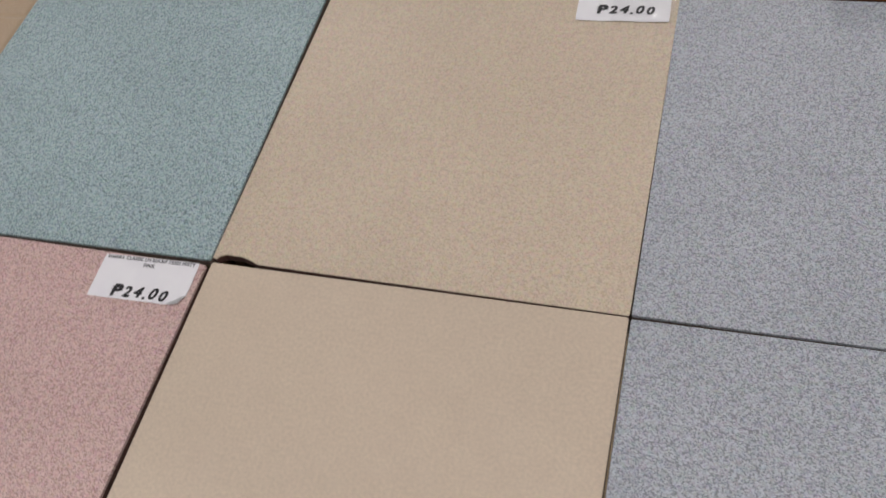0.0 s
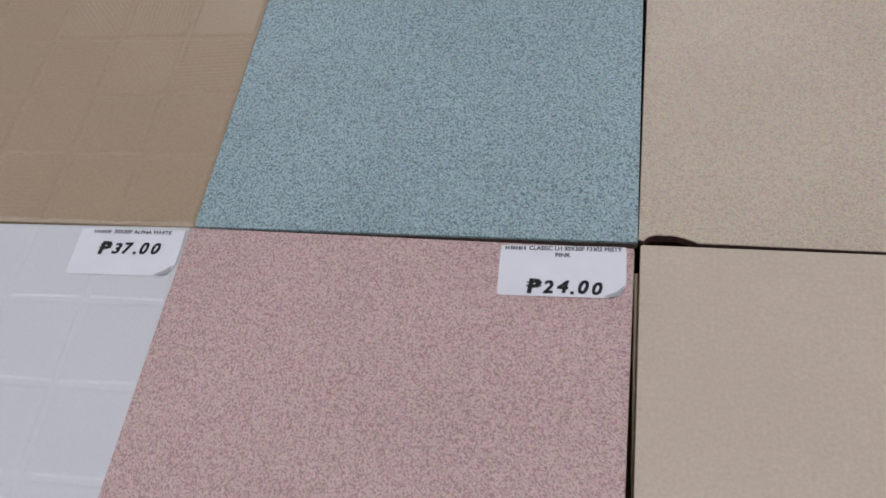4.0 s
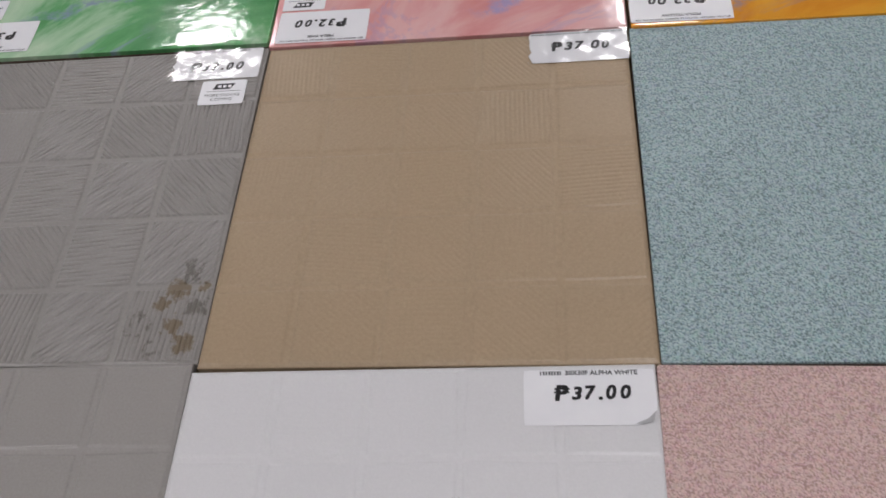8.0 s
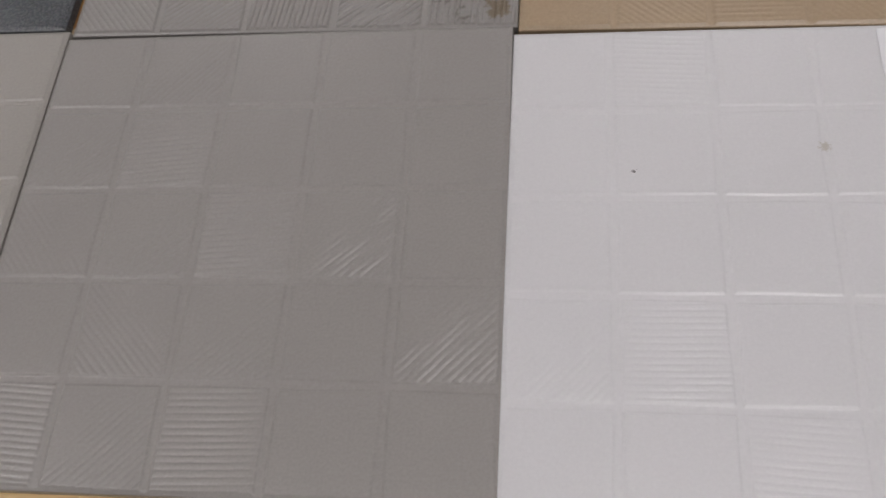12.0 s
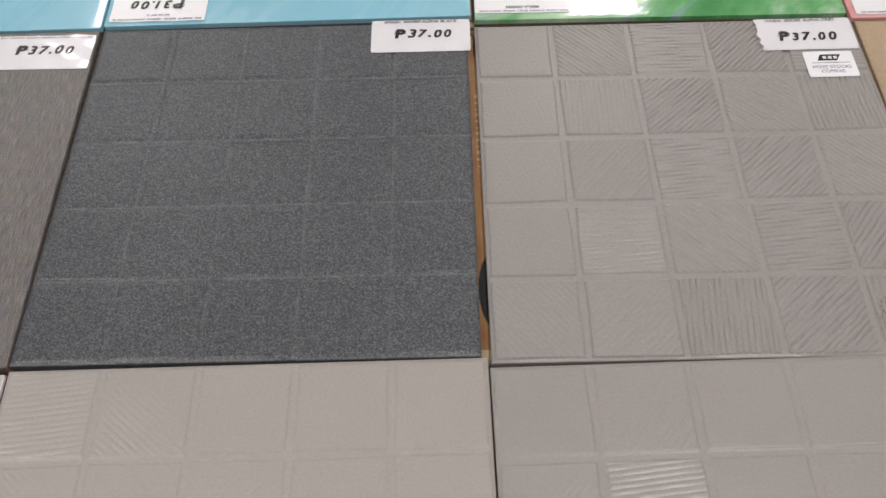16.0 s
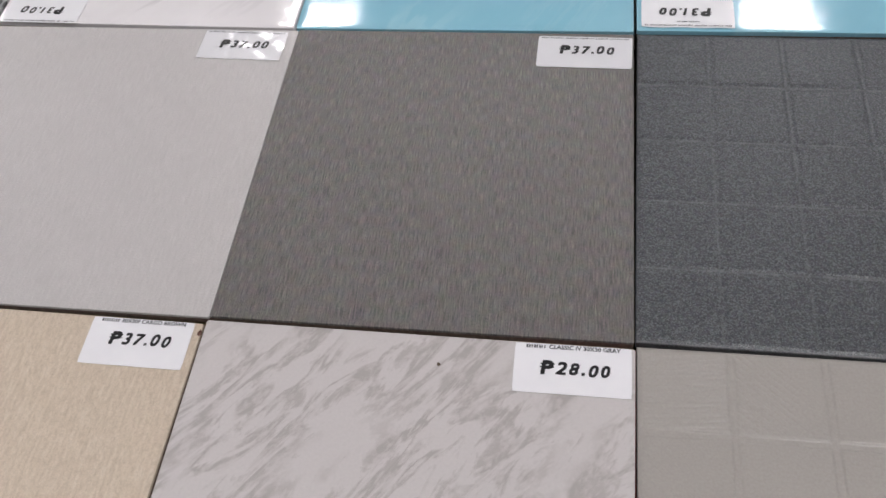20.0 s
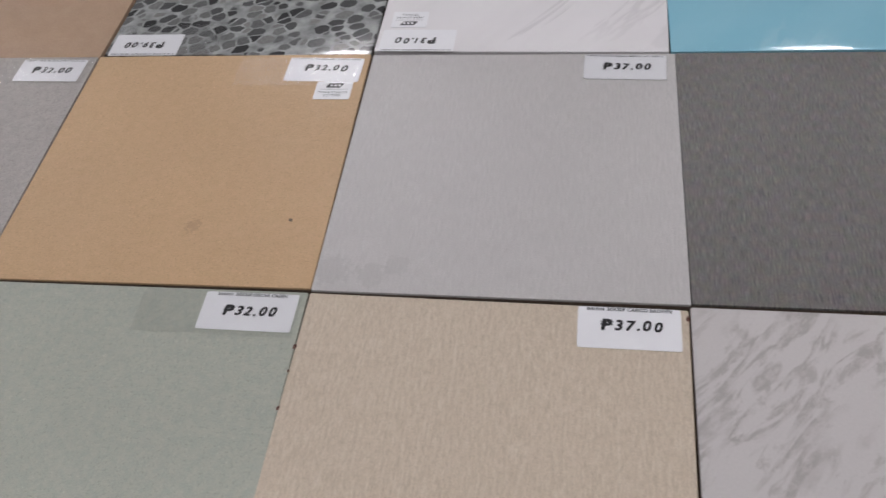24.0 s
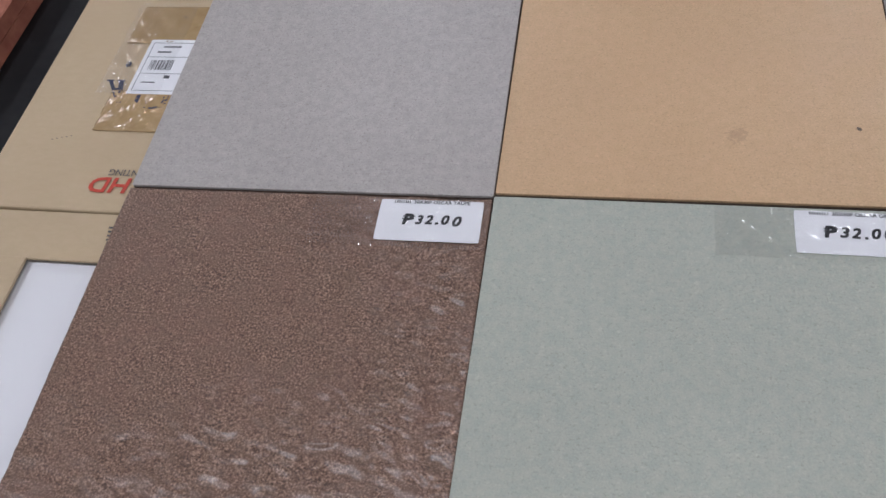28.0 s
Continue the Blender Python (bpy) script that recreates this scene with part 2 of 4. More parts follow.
line = k.math("MULTIPLY", k.math("MAXIMUM", *glints), k.ramp(k.noise(45, 4, 0.75), [(0.40, 0.15), (0.62, 0.8)]))
k.colour(k.mix(line, old, (0.19, 0.195, 0.20)))
M["B5"] = k
k = Mat("dark_brushed_wood_glaze", rough=0.3)
thread = k.noise(1.0, 2, 0.6, k.at((1350, 75, 1)))
cross = k.noise(1.0, 2, 0.65, k.at((1150, 760, 1)))
lot = k.math("ADD", k.math("MULTIPLY", thread, 0.6), k.math("MULTIPLY", cross, 0.4))
c = k.ramp(lot, [(0.36, (0.076, 0.075, 0.075)), (0.5, (0.154, 0.146, 0.139)), (0.64, (0.255, 0.235, 0.218))])
hue = k.n("ShaderNodeTexNoise", Vector=k.co)
hue.inputs["Scale"].default_value, hue.inputs["Detail"].default_value = 110, 4
c = k.mix(0.20, c, hue.outputs["Color"], "OVERLAY")
c = k.mix(k.ramp(k.noise(14, 4), [(0.35, 0.0), (0.7, 0.15)]), c, (0.18, 0.152, 0.13))
k.colour(c)
k.bump(k.noise(1.0, 3, 0.6, k.at((760, 60, 1))), 0.7, 0.0009)
k.bump(cross, 0.35, 0.0005)
M["B6"] = k
k = streaked("cream_linen_glaze", (0.60, 0.505, 0.395), (0.53, 0.445, 0.345), (0.65, 0.565, 0.46), 0.42, 360, 62, 0.35)
old = k.b.inputs["Base Color"].links[0].from_socket
broken = k.noise(1.0, 3, 0.65, k.at((480, 210, 1)))
old = k.mix(k.math("MULTIPLY", k.ramp(broken, [(0.52, 0.0), (0.64, 1.0)]), 0.45), old, (0.44, 0.36, 0.27))
k.colour(k.mix(k.math("MULTIPLY", k.ramp(broken, [(0.34, 1.0), (0.44, 0.0)]), 0.4), old, (0.68, 0.60, 0.50)))
k.bump(broken, 0.35, 0.0006)
M["A7"] = k
def freckled(name, base, mottle, speck, rough=0.42, size=420):
    """Matt glaze with soft mottles and a scatter of small darker and lighter specks."""
    k = Mat(name, rough=rough)
    c = k.mix(k.ramp(k.noise(110, 5, 0.8), [(0.42, 0.0), (0.6, 1.0)]), base, mottle)
    c = k.mix(k.math("MULTIPLY", k.ramp(k.noise(size, 2, 0.6), [(0.57, 0.0), (0.68, 1.0)]), 0.6), c, speck)
    c = k.mix(k.math("MULTIPLY", k.ramp(k.noise(size * 0.7, 2, 0.6), [(0.30, 1.0), (0.38, 0.0)]), 0.5), c, tone(base, 1.2))
    g = k.noise(700, 2)
    c = k.mix(0.4, c, k.ramp(g, [(0.3, 0.78), (0.7, 1.16)]), "MULTIPLY")
    c = k.mix(0.5, c, k.ramp(k.noise(8, 3), [(0.3, 0.93), (0.7, 1.05)]), "MULTIPLY")
    k.colour(c)
    k.gloss(k.ramp(k.noise(25, 3), [(0.3, rough - 0.04), (0.7, rough + 0.06)]))
    k.bump(k.noise(160, 3), 0.2, 0.0006)
    return k


M["B8"] = freckled("sandy_tan_glaze", (0.59, 0.402, 0.232), (0.55, 0.37, 0.21), (0.42, 0.285, 0.16), 0.4)
k = M["B8"]
old = k.b.inputs["Base Color"].links[0].from_socket
old = k.mix(k.math("MULTIPLY", k.spot(0.029, -0.086, 0.016, 260, 0.06, 0.66), 0.45), old, (0.33, 0.22, 0.13))
k.colour(k.mix(k.spot(0.117, -0.077, 0.0022, 400, 0.05, 0.4), old, (0.10, 0.07, 0.045)))
M["A8"] = freckled("sage_green_glaze", (0.435, 0.447, 0.378), (0.38, 0.407, 0.352), (0.30, 0.315, 0.262), 0.42, 340)
M["B9"] = freckled("sandy_grey_glaze", (0.44, 0.41, 0.385), (0.375, 0.347, 0.326), (0.25, 0.226, 0.208), 0.38, 400)
M["B9"].bump(M["B9"].noise(330, 2, 0.6), 0.5, 0.0006)
M["C1"] = marbled("blue_marble_gloss", [(0.28, (0.02, 0.11, 0.45)), (0.48, (0.04, 0.20, 0.61)), (0.64, (0.10, 0.33, 0.74)), (0.85, (0.33, 0.57, 0.84))], (0.40, 0.53, 0.68), 7, 32, 1.3, 0.08, 0.35, 1.8, ((0.06, -0.13, 0.13, -0.03, 0.012), (-0.13, -0.03, 0.0, 0.06, 0.012)))
M["C2"] = marbled("yellow_marble_gloss", [(0.28, (0.60, 0.20, 0.015)), (0.45, (0.72, 0.33, 0.03)), (0.65, (0.77, 0.42, 0.05)), (0.85, (0.77, 0.48, 0.13))], (0.30, 0.25, 0.30), 6, 35, 4.2, 0.08, 0.35, 1.8, ((-0.075, -0.135, 0.05, -0.03, 0.011), (-0.15, -0.075, -0.06, 0.02, 0.009), (0.03, -0.02, 0.14, 0.10, 0.01)))
M["C3"] = marbled("pink_marble_gloss", [(0.25, (0.64, 0.25, 0.24)), (0.42, (0.70, 0.33, 0.32)), (0.55, (0.76, 0.44, 0.43)), (0.75, (0.78, 0.54, 0.53))], (0.40, 0.34, 0.56), 6, 40, 7.7, 0.08, 0.35, 1.6, ((0.03, -0.125, 0.135, -0.04, 0.010), (-0.02, -0.07, 0.06, 0.03, 0.008)), 0.28)
M["C4"] = marbled("green_marble_gloss", [(0.34, (0.06, 0.25, 0.08)), (0.47, (0.14, 0.39, 0.16)), (0.54, (0.36, 0.58, 0.36)), (0.66, (0.55, 0.72, 0.52))], (0.26, 0.32, 0.45), 4.5, 35, 2.6, 0.08, 0.6, 1.3, ((-0.10, -0.11, 0.02, -0.07, 0.009),), 0.26, -0.9)
M["C5"] = marbled("sky_blue_gloss", [(0.2, (0.23, 0.50, 0.62)), (0.5, (0.27, 0.55, 0.67)), (0.85, (0.33, 0.60, 0.71))], (0.45, 0.70, 0.76), 3, 50, 5.5, 0.08, 0.35)
M["C7"] = marbled("white_marble_gloss", [(0.2, (0.78, 0.755, 0.765)), (0.55, (0.86, 0.84, 0.85)), (0.9, (0.89, 0.88, 0.89))], (0.62, 0.60, 0.61), 2.5, 50, 9.1, 0.06, 0.5)
M["C9"] = matt("tan_matt_glaze", (0.46, 0.32, 0.215), (0.42, 0.285, 0.19), 60, 0.45, 500, 0.1)

k = embossed("stained_grey_moulded_glaze", (0.305, 0.289, 0.272), (0.292, 0.276, 0.26), 0.34, 480, 0.5)
old = k.b.inputs["Base Color"].links[0].from_socket
dash = k.ramp(k.noise(1.0, 3, 0.6, k.at((170, 70, 1))), [(0.46, 0.0), (0.52, 1.0)])
for x, y, r in ((0.127, -0.093, 0.017), (0.118, -0.105, 0.011), (0.129, -0.122, 0.014), (0.139, -0.136, 0.015), (0.145, -0.091, 0.009)):
    old = k.mix(k.math("MULTIPLY", k.spot(x, y, r, 210, 0.06, 0.62), 0.8), old, (0.17, 0.125, 0.07))
for x, y, r in ((0.132, -0.078, 0.018), (0.105, -0.120, 0.017), (0.116, -0.140, 0.013), (0.143, -0.108, 0.014)):
    old = k.mix(k.math("MULTIPLY", k.math("MULTIPLY", k.spot(x, y, r, 150, 0.06, 0.6), dash), 0.6), old, (0.07, 0.06, 0.045))
k.colour(old)
M["B4"] = k

k = streaked("pale_grey_linen_glaze", (0.546, 0.527, 0.517), (0.505, 0.487, 0.478), (0.577, 0.557, 0.547), 0.34, 420, 75, 0.4)
old = k.b.inputs["Base Color"].links[0].from_socket
old = k.mix(k.math("MULTIPLY", k.ramp(k.noise(30, 5, 0.7), [(0.42, 0.0), (0.66, 1.0)]), 0.45), old, (0.50, 0.485, 0.475))
for x, y, r in ((-0.137, -0.128, 0.026), (-0.104, -0.132, 0.022), (-0.083, -0.122, 0.018)):
    old = k.mix(k.math("MULTIPLY", k.spot(x, y, r, 150, 0.05, 0.58), 0.28), old, (0.37, 0.36, 0.35))
k.colour(old)
M["B7"] = k

# white tile with drifting grey print
k = Mat("grey_veined_white_glaze", rough=0.4)
v = k.at((30, 95, 1), 52)
drift = k.noise(1.0, 6, 0.65, v, 0.7)
wide = k.noise(1.0, 3, 0.5, k.at((7, 22, 1), 52, (2, 1, 0)), 0.6)
thread = k.math("ABSOLUTE", k.math("SUBTRACT", k.noise(1.0, 4, 0.6, k.at((11, 36, 1), 50, (5, 2, 0)), 0.9), 0.5))
vein = k.ramp(k.math("ADD", k.math("MULTIPLY", drift, 0.7), k.math("MULTIPLY", wide, 0.4)), [(0.59, 0.0), (0.65, 0.7)])
blot = k.ramp(k.noise(1.0, 4, 0.7, k.at((70, 130, 1), 52)), [(0.38, 0.35), (0.54, 1.0)])
vein = k.math("MULTIPLY", k.math("MAXIMUM", vein, k.math("MULTIPLY", k.ramp(thread, [(0.018, 0.85), (0.07, 0.0)]), k.ramp(wide, [(0.38, 0.0), (0.50, 1.0)]))), blot)
c = k.mix(vein, (0.575, 0.547, 0.537), (0.37, 0.344, 0.328))
c = k.mix(0.3, c, k.ramp(k.noise(500, 2), [(0.3, 0.9), (0.7, 1.06)]), "MULTIPLY")
c = k.mix(k.spot(0.0205, 0.129, 0.0017, 400, 0.05, 0.4), c, (0.08, 0.05, 0.03))
k.colour(c)
k.bump(drift, 0.1, 0.0006)
M["A6"] = k

# slate-like brown tile: rough grain with shallow ripples that catch the light
k = Mat("brown_slate_glaze", rough=0.36)
g = k.noise(620, 3, 0.65)
c = k.ramp(g, [(0.34, (0.050, 0.029, 0.021)), (0.5, (0.178, 0.105, 0.074)), (0.66, (0.43, 0.29, 0.215))])
c = k.mix(k.ramp(k.noise(22, 4), [(0.40, 0.0), (0.7, 0.35)]), c, (0.215, 0.118, 0.09))
c = k.mix(k.ramp(k.noise(60, 4), [(0.42, 0.0), (0.7, 0.4)]), c, (0.17, 0.115, 0.085))
k.colour(c)
k.bump(g, 0.3, 0.0006)
k.gloss(k.ramp(k.noise(45, 3), [(0.35, 0.28), (0.7, 0.38)]))
M["A9"] = k

# pebble print under a clear gloss
k = Mat("pebble_print_gloss", rough=0.09)
warp = k.n("ShaderNodeVectorMath")
warp.operation = "ADD"
k.put(warp.inputs[0], k.at((1.0, 1.35, 1), 25))
shift = k.n("ShaderNodeVectorMath")
shift.operation = "SCALE"
col = k.n("ShaderNodeTexNoise", Vector=k.co)
col.inputs["Scale"].default_value = 70
k.put(shift.inputs[0], col.outputs["Color"])
shift.inputs["Scale"].default_value = 0.008
k.put(warp.inputs[1], shift.outputs[0])
cells, edge = k.n("ShaderNodeTexVoronoi", Vector=warp.outputs[0]), k.n("ShaderNodeTexVoronoi", Vector=warp.outputs[0])
edge.feature = "DISTANCE_TO_EDGE"
for node in (cells, edge):
    node.inputs["Scale"].default_value = 56
    node.inputs["Randomness"].default_value = 0.85
pick = k.n("ShaderNodeSeparateColor", Color=cells.outputs["Color"])
stone = k.ramp(pick.outputs[0], [(0.1, (0.045, 0.046, 0.046)), (0.45, (0.12, 0.122, 0.122)), (0.8, (0.20, 0.20, 0.195)), (0.97, (0.25, 0.245, 0.235))])
stone = k.mix(0.6, stone, k.ramp(k.noise(260, 3), [(0.3, 0.75), (0.7, 1.25)]), "MULTIPLY")
bed = k.ramp(k.noise(60, 4), [(0.35, (0.22, 0.23, 0.225)), (0.7, (0.46, 0.47, 0.46))])
round_ = k.math("MULTIPLY", k.ramp(edge.outputs["Distance"], [(0.05, 0.0), (0.085, 1.0)]), k.ramp(cells.outputs["Distance"], [(0.52, 1.0), (0.60, 0.0)]))
k.colour(k.mix(round_, bed, stone))
k.bump(k.noise(95, 2), 0.08, 0.0006)
M["C8"] = k

# orange wood print of the patterned tile
k = Mat("orange_wood_print_gloss", rough=0.07)
grain = k.noise(1.0, 4, 0.6, k.at((9, 120, 1), 4), 0.5)
k.colour(k.ramp(grain, [(0.3, (0.20, 0.06, 0.02)), (0.5, (0.36, 0.125, 0.04)), (0.7, (0.46, 0.185, 0.065))]))
k.bump(k.noise(95, 2), 0.08, 0.0006)
M["C0"] = k
TAN_PRINT = Mat("tan_print", (0.50, 0.28, 0.13), 0.08)
DARK_PRINT = Mat("dark_brown_print", (0.085, 0.03, 0.015), 0.08)
MID_PRINT = Mat("mid_brown_print", (0.36, 0.13, 0.045), 0.08)
SQUARE_PRINT = Mat("red_brown_print", (0.14, 0.042, 0.02), 0.08)

PAPER = Mat("sticker_paper", (0.80, 0.80, 0.82), 0.32)
PAPER.colour(PAPER.ramp(PAPER.noise(40, 3), [(0.3, (0.83, 0.83, 0.86)), (0.7, (0.88, 0.88, 0.90))]))
PAPER.bump(PAPER.noise(70, 2), 0.15, 0.001)
GREY_PAPER = Mat("worn_sticker_back", (0.45, 0.45, 0.46), 0.6)
INK = Mat("black_marker_ink", (0.012, 0.012, 0.014), 0.35)
PRINT_INK = Mat("grey_printer_ink", (0.07, 0.07, 0.08), 0.5)
KRAFT = Mat("kraft_board", (0.5, 0.39, 0.25), 0.75)
fib = KRAFT.noise(1.0, 4, 0.7, KRAFT.at((90, 190, 90)))
KRAFT.colour(KRAFT.mix(KRAFT.ramp(KRAFT.noise(6, 4), [(0.35, 0.0), (0.7, 0.7)]), KRAFT.ramp(fib, [(0.3, (0.475, 0.37, 0.235)), (0.7, (0.52, 0.41, 0.265))]), (0.46, 0.35, 0.22)))
KRAFT.bump(fib, 0.15, 0.0006)
YELLOW_KRAFT = Mat("yellow_kraft_board", (0.6, 0.42, 0.2), 0.6)
fib = YELLOW_KRAFT.noise(1.0, 4, 0.6, YELLOW_KRAFT.at((40, 260, 40)))
YELLOW_KRAFT.colour(YELLOW_KRAFT.ramp(fib, [(0.3, (0.56, 0.38, 0.17)), (0.7, (0.66, 0.47, 0.23))]))
RED_BOARD = Mat("red_printed_board", (0.42, 0.05, 0.05), 0.3)
RED_BOARD.colour(RED_BOARD.ramp(RED_BOARD.noise(60, 3), [(0.3, (0.36, 0.035, 0.04)), (0.7, (0.50, 0.075, 0.07))]))
BROWN_BAND = Mat("orange_brown_carton_band", (0.33, 0.17, 0.06), 0.4)
BROWN_BAND.colour(BROWN_BAND.ramp(BROWN_BAND.noise(45, 4), [(0.3, (0.27, 0.13, 0.045)), (0.7, (0.40, 0.22, 0.09))]))
RED_INK = Mat("red_carton_ink", (0.50, 0.06, 0.035), 0.6)
BLUE_INK = Mat("dark_blue_carton_ink", (0.035, 0.04, 0.075), 0.6)
TERRACOTTA = Mat("terracotta_clay", (0.35, 0.12, 0.07), 0.7)
TERRACOTTA.colour(TERRACOTTA.ramp(TERRACOTTA.noise(50, 5), [(0.3, (0.28, 0.09, 0.055)), (0.7, (0.42, 0.16, 0.10))]))
BLACK_TOP = Mat("black_tabletop", (0.006, 0.006, 0.007), 0.55, 0.0, 0.25)
BLACK_TOP.gloss(BLACK_TOP.ramp(BLACK_TOP.noise(30, 3), [(0.3, 0.45), (0.7, 0.65)]))
BLACK_PLASTIC = Mat("black_plastic", (0.010, 0.011, 0.012), 0.38)
BLACK_PLASTIC.bump(BLACK_PLASTIC.noise(600, 2), 0.1, 0.0004)
STEEL = Mat("painted_steel", (0.05, 0.05, 0.055), 0.45, 0.3)
WHITE_GLOSS = Mat("plain_white_gloss", (0.78, 0.78, 0.80), 0.08)
WHITE_GLOSS.bump(WHITE_GLOSS.noise(60, 2), 0.05, 0.0006)
HOUSING = Mat("white_lamp_housing", (0.75, 0.75, 0.74), 0.4)
WALLS = Mat("hall_wall_paint", (0.62, 0.61, 0.59), 0.8)
WALLS.colour(WALLS.ramp(WALLS.noise(1.5, 4), [(0.3, (0.58, 0.57, 0.55)), (0.7, (0.66, 0.65, 0.63))]))
ROOFING = Mat("roof_sheet", (0.55, 0.56, 0.57), 0.6)
ROOFING.colour(ROOFING.ramp(ROOFING.noise(0.8, 4), [(0.3, (0.5, 0.51, 0.52)), (0.7, (0.6, 0.61, 0.62))]))
CONCRETE = Mat("concrete_floor", (0.3, 0.29, 0.28), 0.6)
CONCRETE.colour(CONCRETE.ramp(CONCRETE.noise(2.5, 6, 0.6), [(0.3, (0.22, 0.215, 0.21)), (0.7, (0.36, 0.35, 0.34))]))

# clear film: nearly all passes, a thin gloss stays
TAPE = bpy.data.materials.new("clear_tape")
TAPE.use_nodes = True
nt = TAPE.node_tree
nt.nodes.clear()
out, mixer = nt.nodes.new("ShaderNodeOutputMaterial"), nt.nodes.new("ShaderNodeMixShader")
clear, shine = nt.nodes.new("ShaderNodeBsdfTransparent"), nt.nodes.new("ShaderNodeBsdfGlossy")
clear.inputs[0].default_value = (1, 1, 1, 1)
shine.inputs["Roughness"].default_value = 0.13
mixer.inputs[0].default_value = 0.085
coord, wrinkle, ridge = nt.nodes.new("ShaderNodeTexCoord"), nt.nodes.new("ShaderNodeTexNoise"), nt.nodes.new("ShaderNodeBump")
wrinkle.inputs["Scale"].default_value, wrinkle.inputs["Detail"].default_value = 170, 2
ridge.inputs["Strength"].default_value, ridge.inputs["Distance"].default_value = 0.06, 0.0008
nt.links.new(coord.outputs["Object"], wrinkle.inputs["Vector"])
nt.links.new(wrinkle.outputs[0], ridge.inputs["Height"])
nt.links.new(ridge.outputs[0], shine.inputs["Normal"])
nt.links.new(clear.outputs[0], mixer.inputs[1])
nt.links.new(shine.outputs[0], mixer.inputs[2])
nt.links.new(mixer.outputs[0], out.inputs[0])

BROWN_TAPE = Mat("brown_packing_tape", (0.40, 0.27, 0.13), 0.12)
BROWN_TAPE.colour(BROWN_TAPE.ramp(BROWN_TAPE.noise(60, 4), [(0.3, (0.36, 0.24, 0.115)), (0.7, (0.45, 0.32, 0.17))]))
BROWN_TAPE.bump(BROWN_TAPE.noise(160, 3), 0.3, 0.001)


# ---------- mesh helpers ----------
def raw(m):
    return m.m if isinstance(m, Mat) else m


def from_bm(name, bm, *mats):
    me = bpy.data.meshes.new(name)
    bm.normal_update()
    bm.to_mesh(me)
    bm.free()
    for m in mats:
        me.materials.append(raw(m))
    return me


def part(name, me, parent, at=None, label=""):
    """Hangs a mesh under a thing or a part, at a pose in the parent's own space."""
    ob = new(name, me)
    ob.parent = parent
    if at is not None:
        ob.matrix_basis = at
    return tagged(ob, label)


def box_bm(sx, sy, sz, bevel=0.0, at=(0, 0, 0), segments=2):
    bm = bmesh.new()
    bmesh.ops.create_cube(bm, size=1)
    bmesh.ops.scale(bm, vec=(sx, sy, sz), verts=bm.verts)
    if bevel:
        bmesh.ops.bevel(bm, geom=bm.edges[:], offset=bevel, segments=segments, affect="EDGES", profile=0.5)
    bmesh.ops.translate(bm, vec=at, verts=bm.verts)
    return bm


def join_bm(*bms):
    """One bmesh of several."""
    whole = bmesh.new()
    for bm in bms:
        me = bpy.data.meshes.new("join")
        bm.to_mesh(me)
        bm.free()
        whole.from_mesh(me)
        bpy.data.meshes.remove(me)
    return whole


def quads_mesh(name, rects, z, mat, thick=0.0):
    """Thin flat bars: rows of x0, y0, x1, y1."""
    verts, faces = [], []
    for x0, y0, x1, y1 in rects:
        n = len(verts)
        verts += [(x0, y0, z), (x1, y0, z), (x1, y1, z), (x0, y1, z)]
        faces.append((n, n + 1, n + 2, n + 3))
    me = bpy.data.meshes.new(name)
    me.from_pydata(verts, [], faces)
    me.materials.append(raw(mat))
    return me


GLYPHS = {}


def glyphs(text, size):
    """Vertices and faces of one line in the built-in font, its origin at the left of the baseline, and its width."""
    key = (text, size)
    if key not in GLYPHS:
        cu = bpy.data.curves.new("line", "FONT")
        cu.body, cu.size, cu.resolution_u = text, size, 3
        ob = bpy.data.objects.new("line", cu)
        scene.collection.objects.link(ob)
        dg = bpy.context.evaluated_depsgraph_get()
        me = bpy.data.meshes.new_from_object(ob.evaluated_get(dg))
        vs = [tuple(v.co) for v in me.vertices]
        fs = [tuple(p.vertices) for p in me.polygons]
        bpy.data.objects.remove(ob)
        bpy.data.curves.remove(cu)
        bpy.data.meshes.remove(me)
        GLYPHS[key] = (vs, fs, max([v[0] for v in vs], default=0.0))
    return GLYPHS[key]


def lettering(name, pieces, z, mat):
    """Pieces of (verts, faces, x, y, turn, sx, slant, bold) as one flat mesh."""
    verts, faces = [], []
    for vs, fs, x, y, turn, sx, slant, bold in pieces:
        for dx, dy in ([(0, 0), (bold, 0), (0, bold), (bold, bold)] if bold else [(0, 0)]):
            n, ca, sa = len(verts), math.cos(turn), math.sin(turn)
            for a, b, _ in vs:
                a, b = a * sx + b * slant, b
                verts.append((x + dx + a * ca - b * sa, y + dy + a * sa + b * ca, z + 0.00001 * len(verts) / 400))
            faces += [tuple(i + n for i in f) for f in fs]
    me = bpy.data.meshes.new(name)
    me.from_pydata(verts, [], faces)
    me.materials.append(raw(mat))
    return me


def bar_piece(x0, y0, x1, y1):
    return ([(x0, y0, 0), (x1, y0, 0), (x1, y1, 0), (x0, y1, 0)], [(0, 1, 2, 3)], 0, 0, 0, 1, 0, 0)


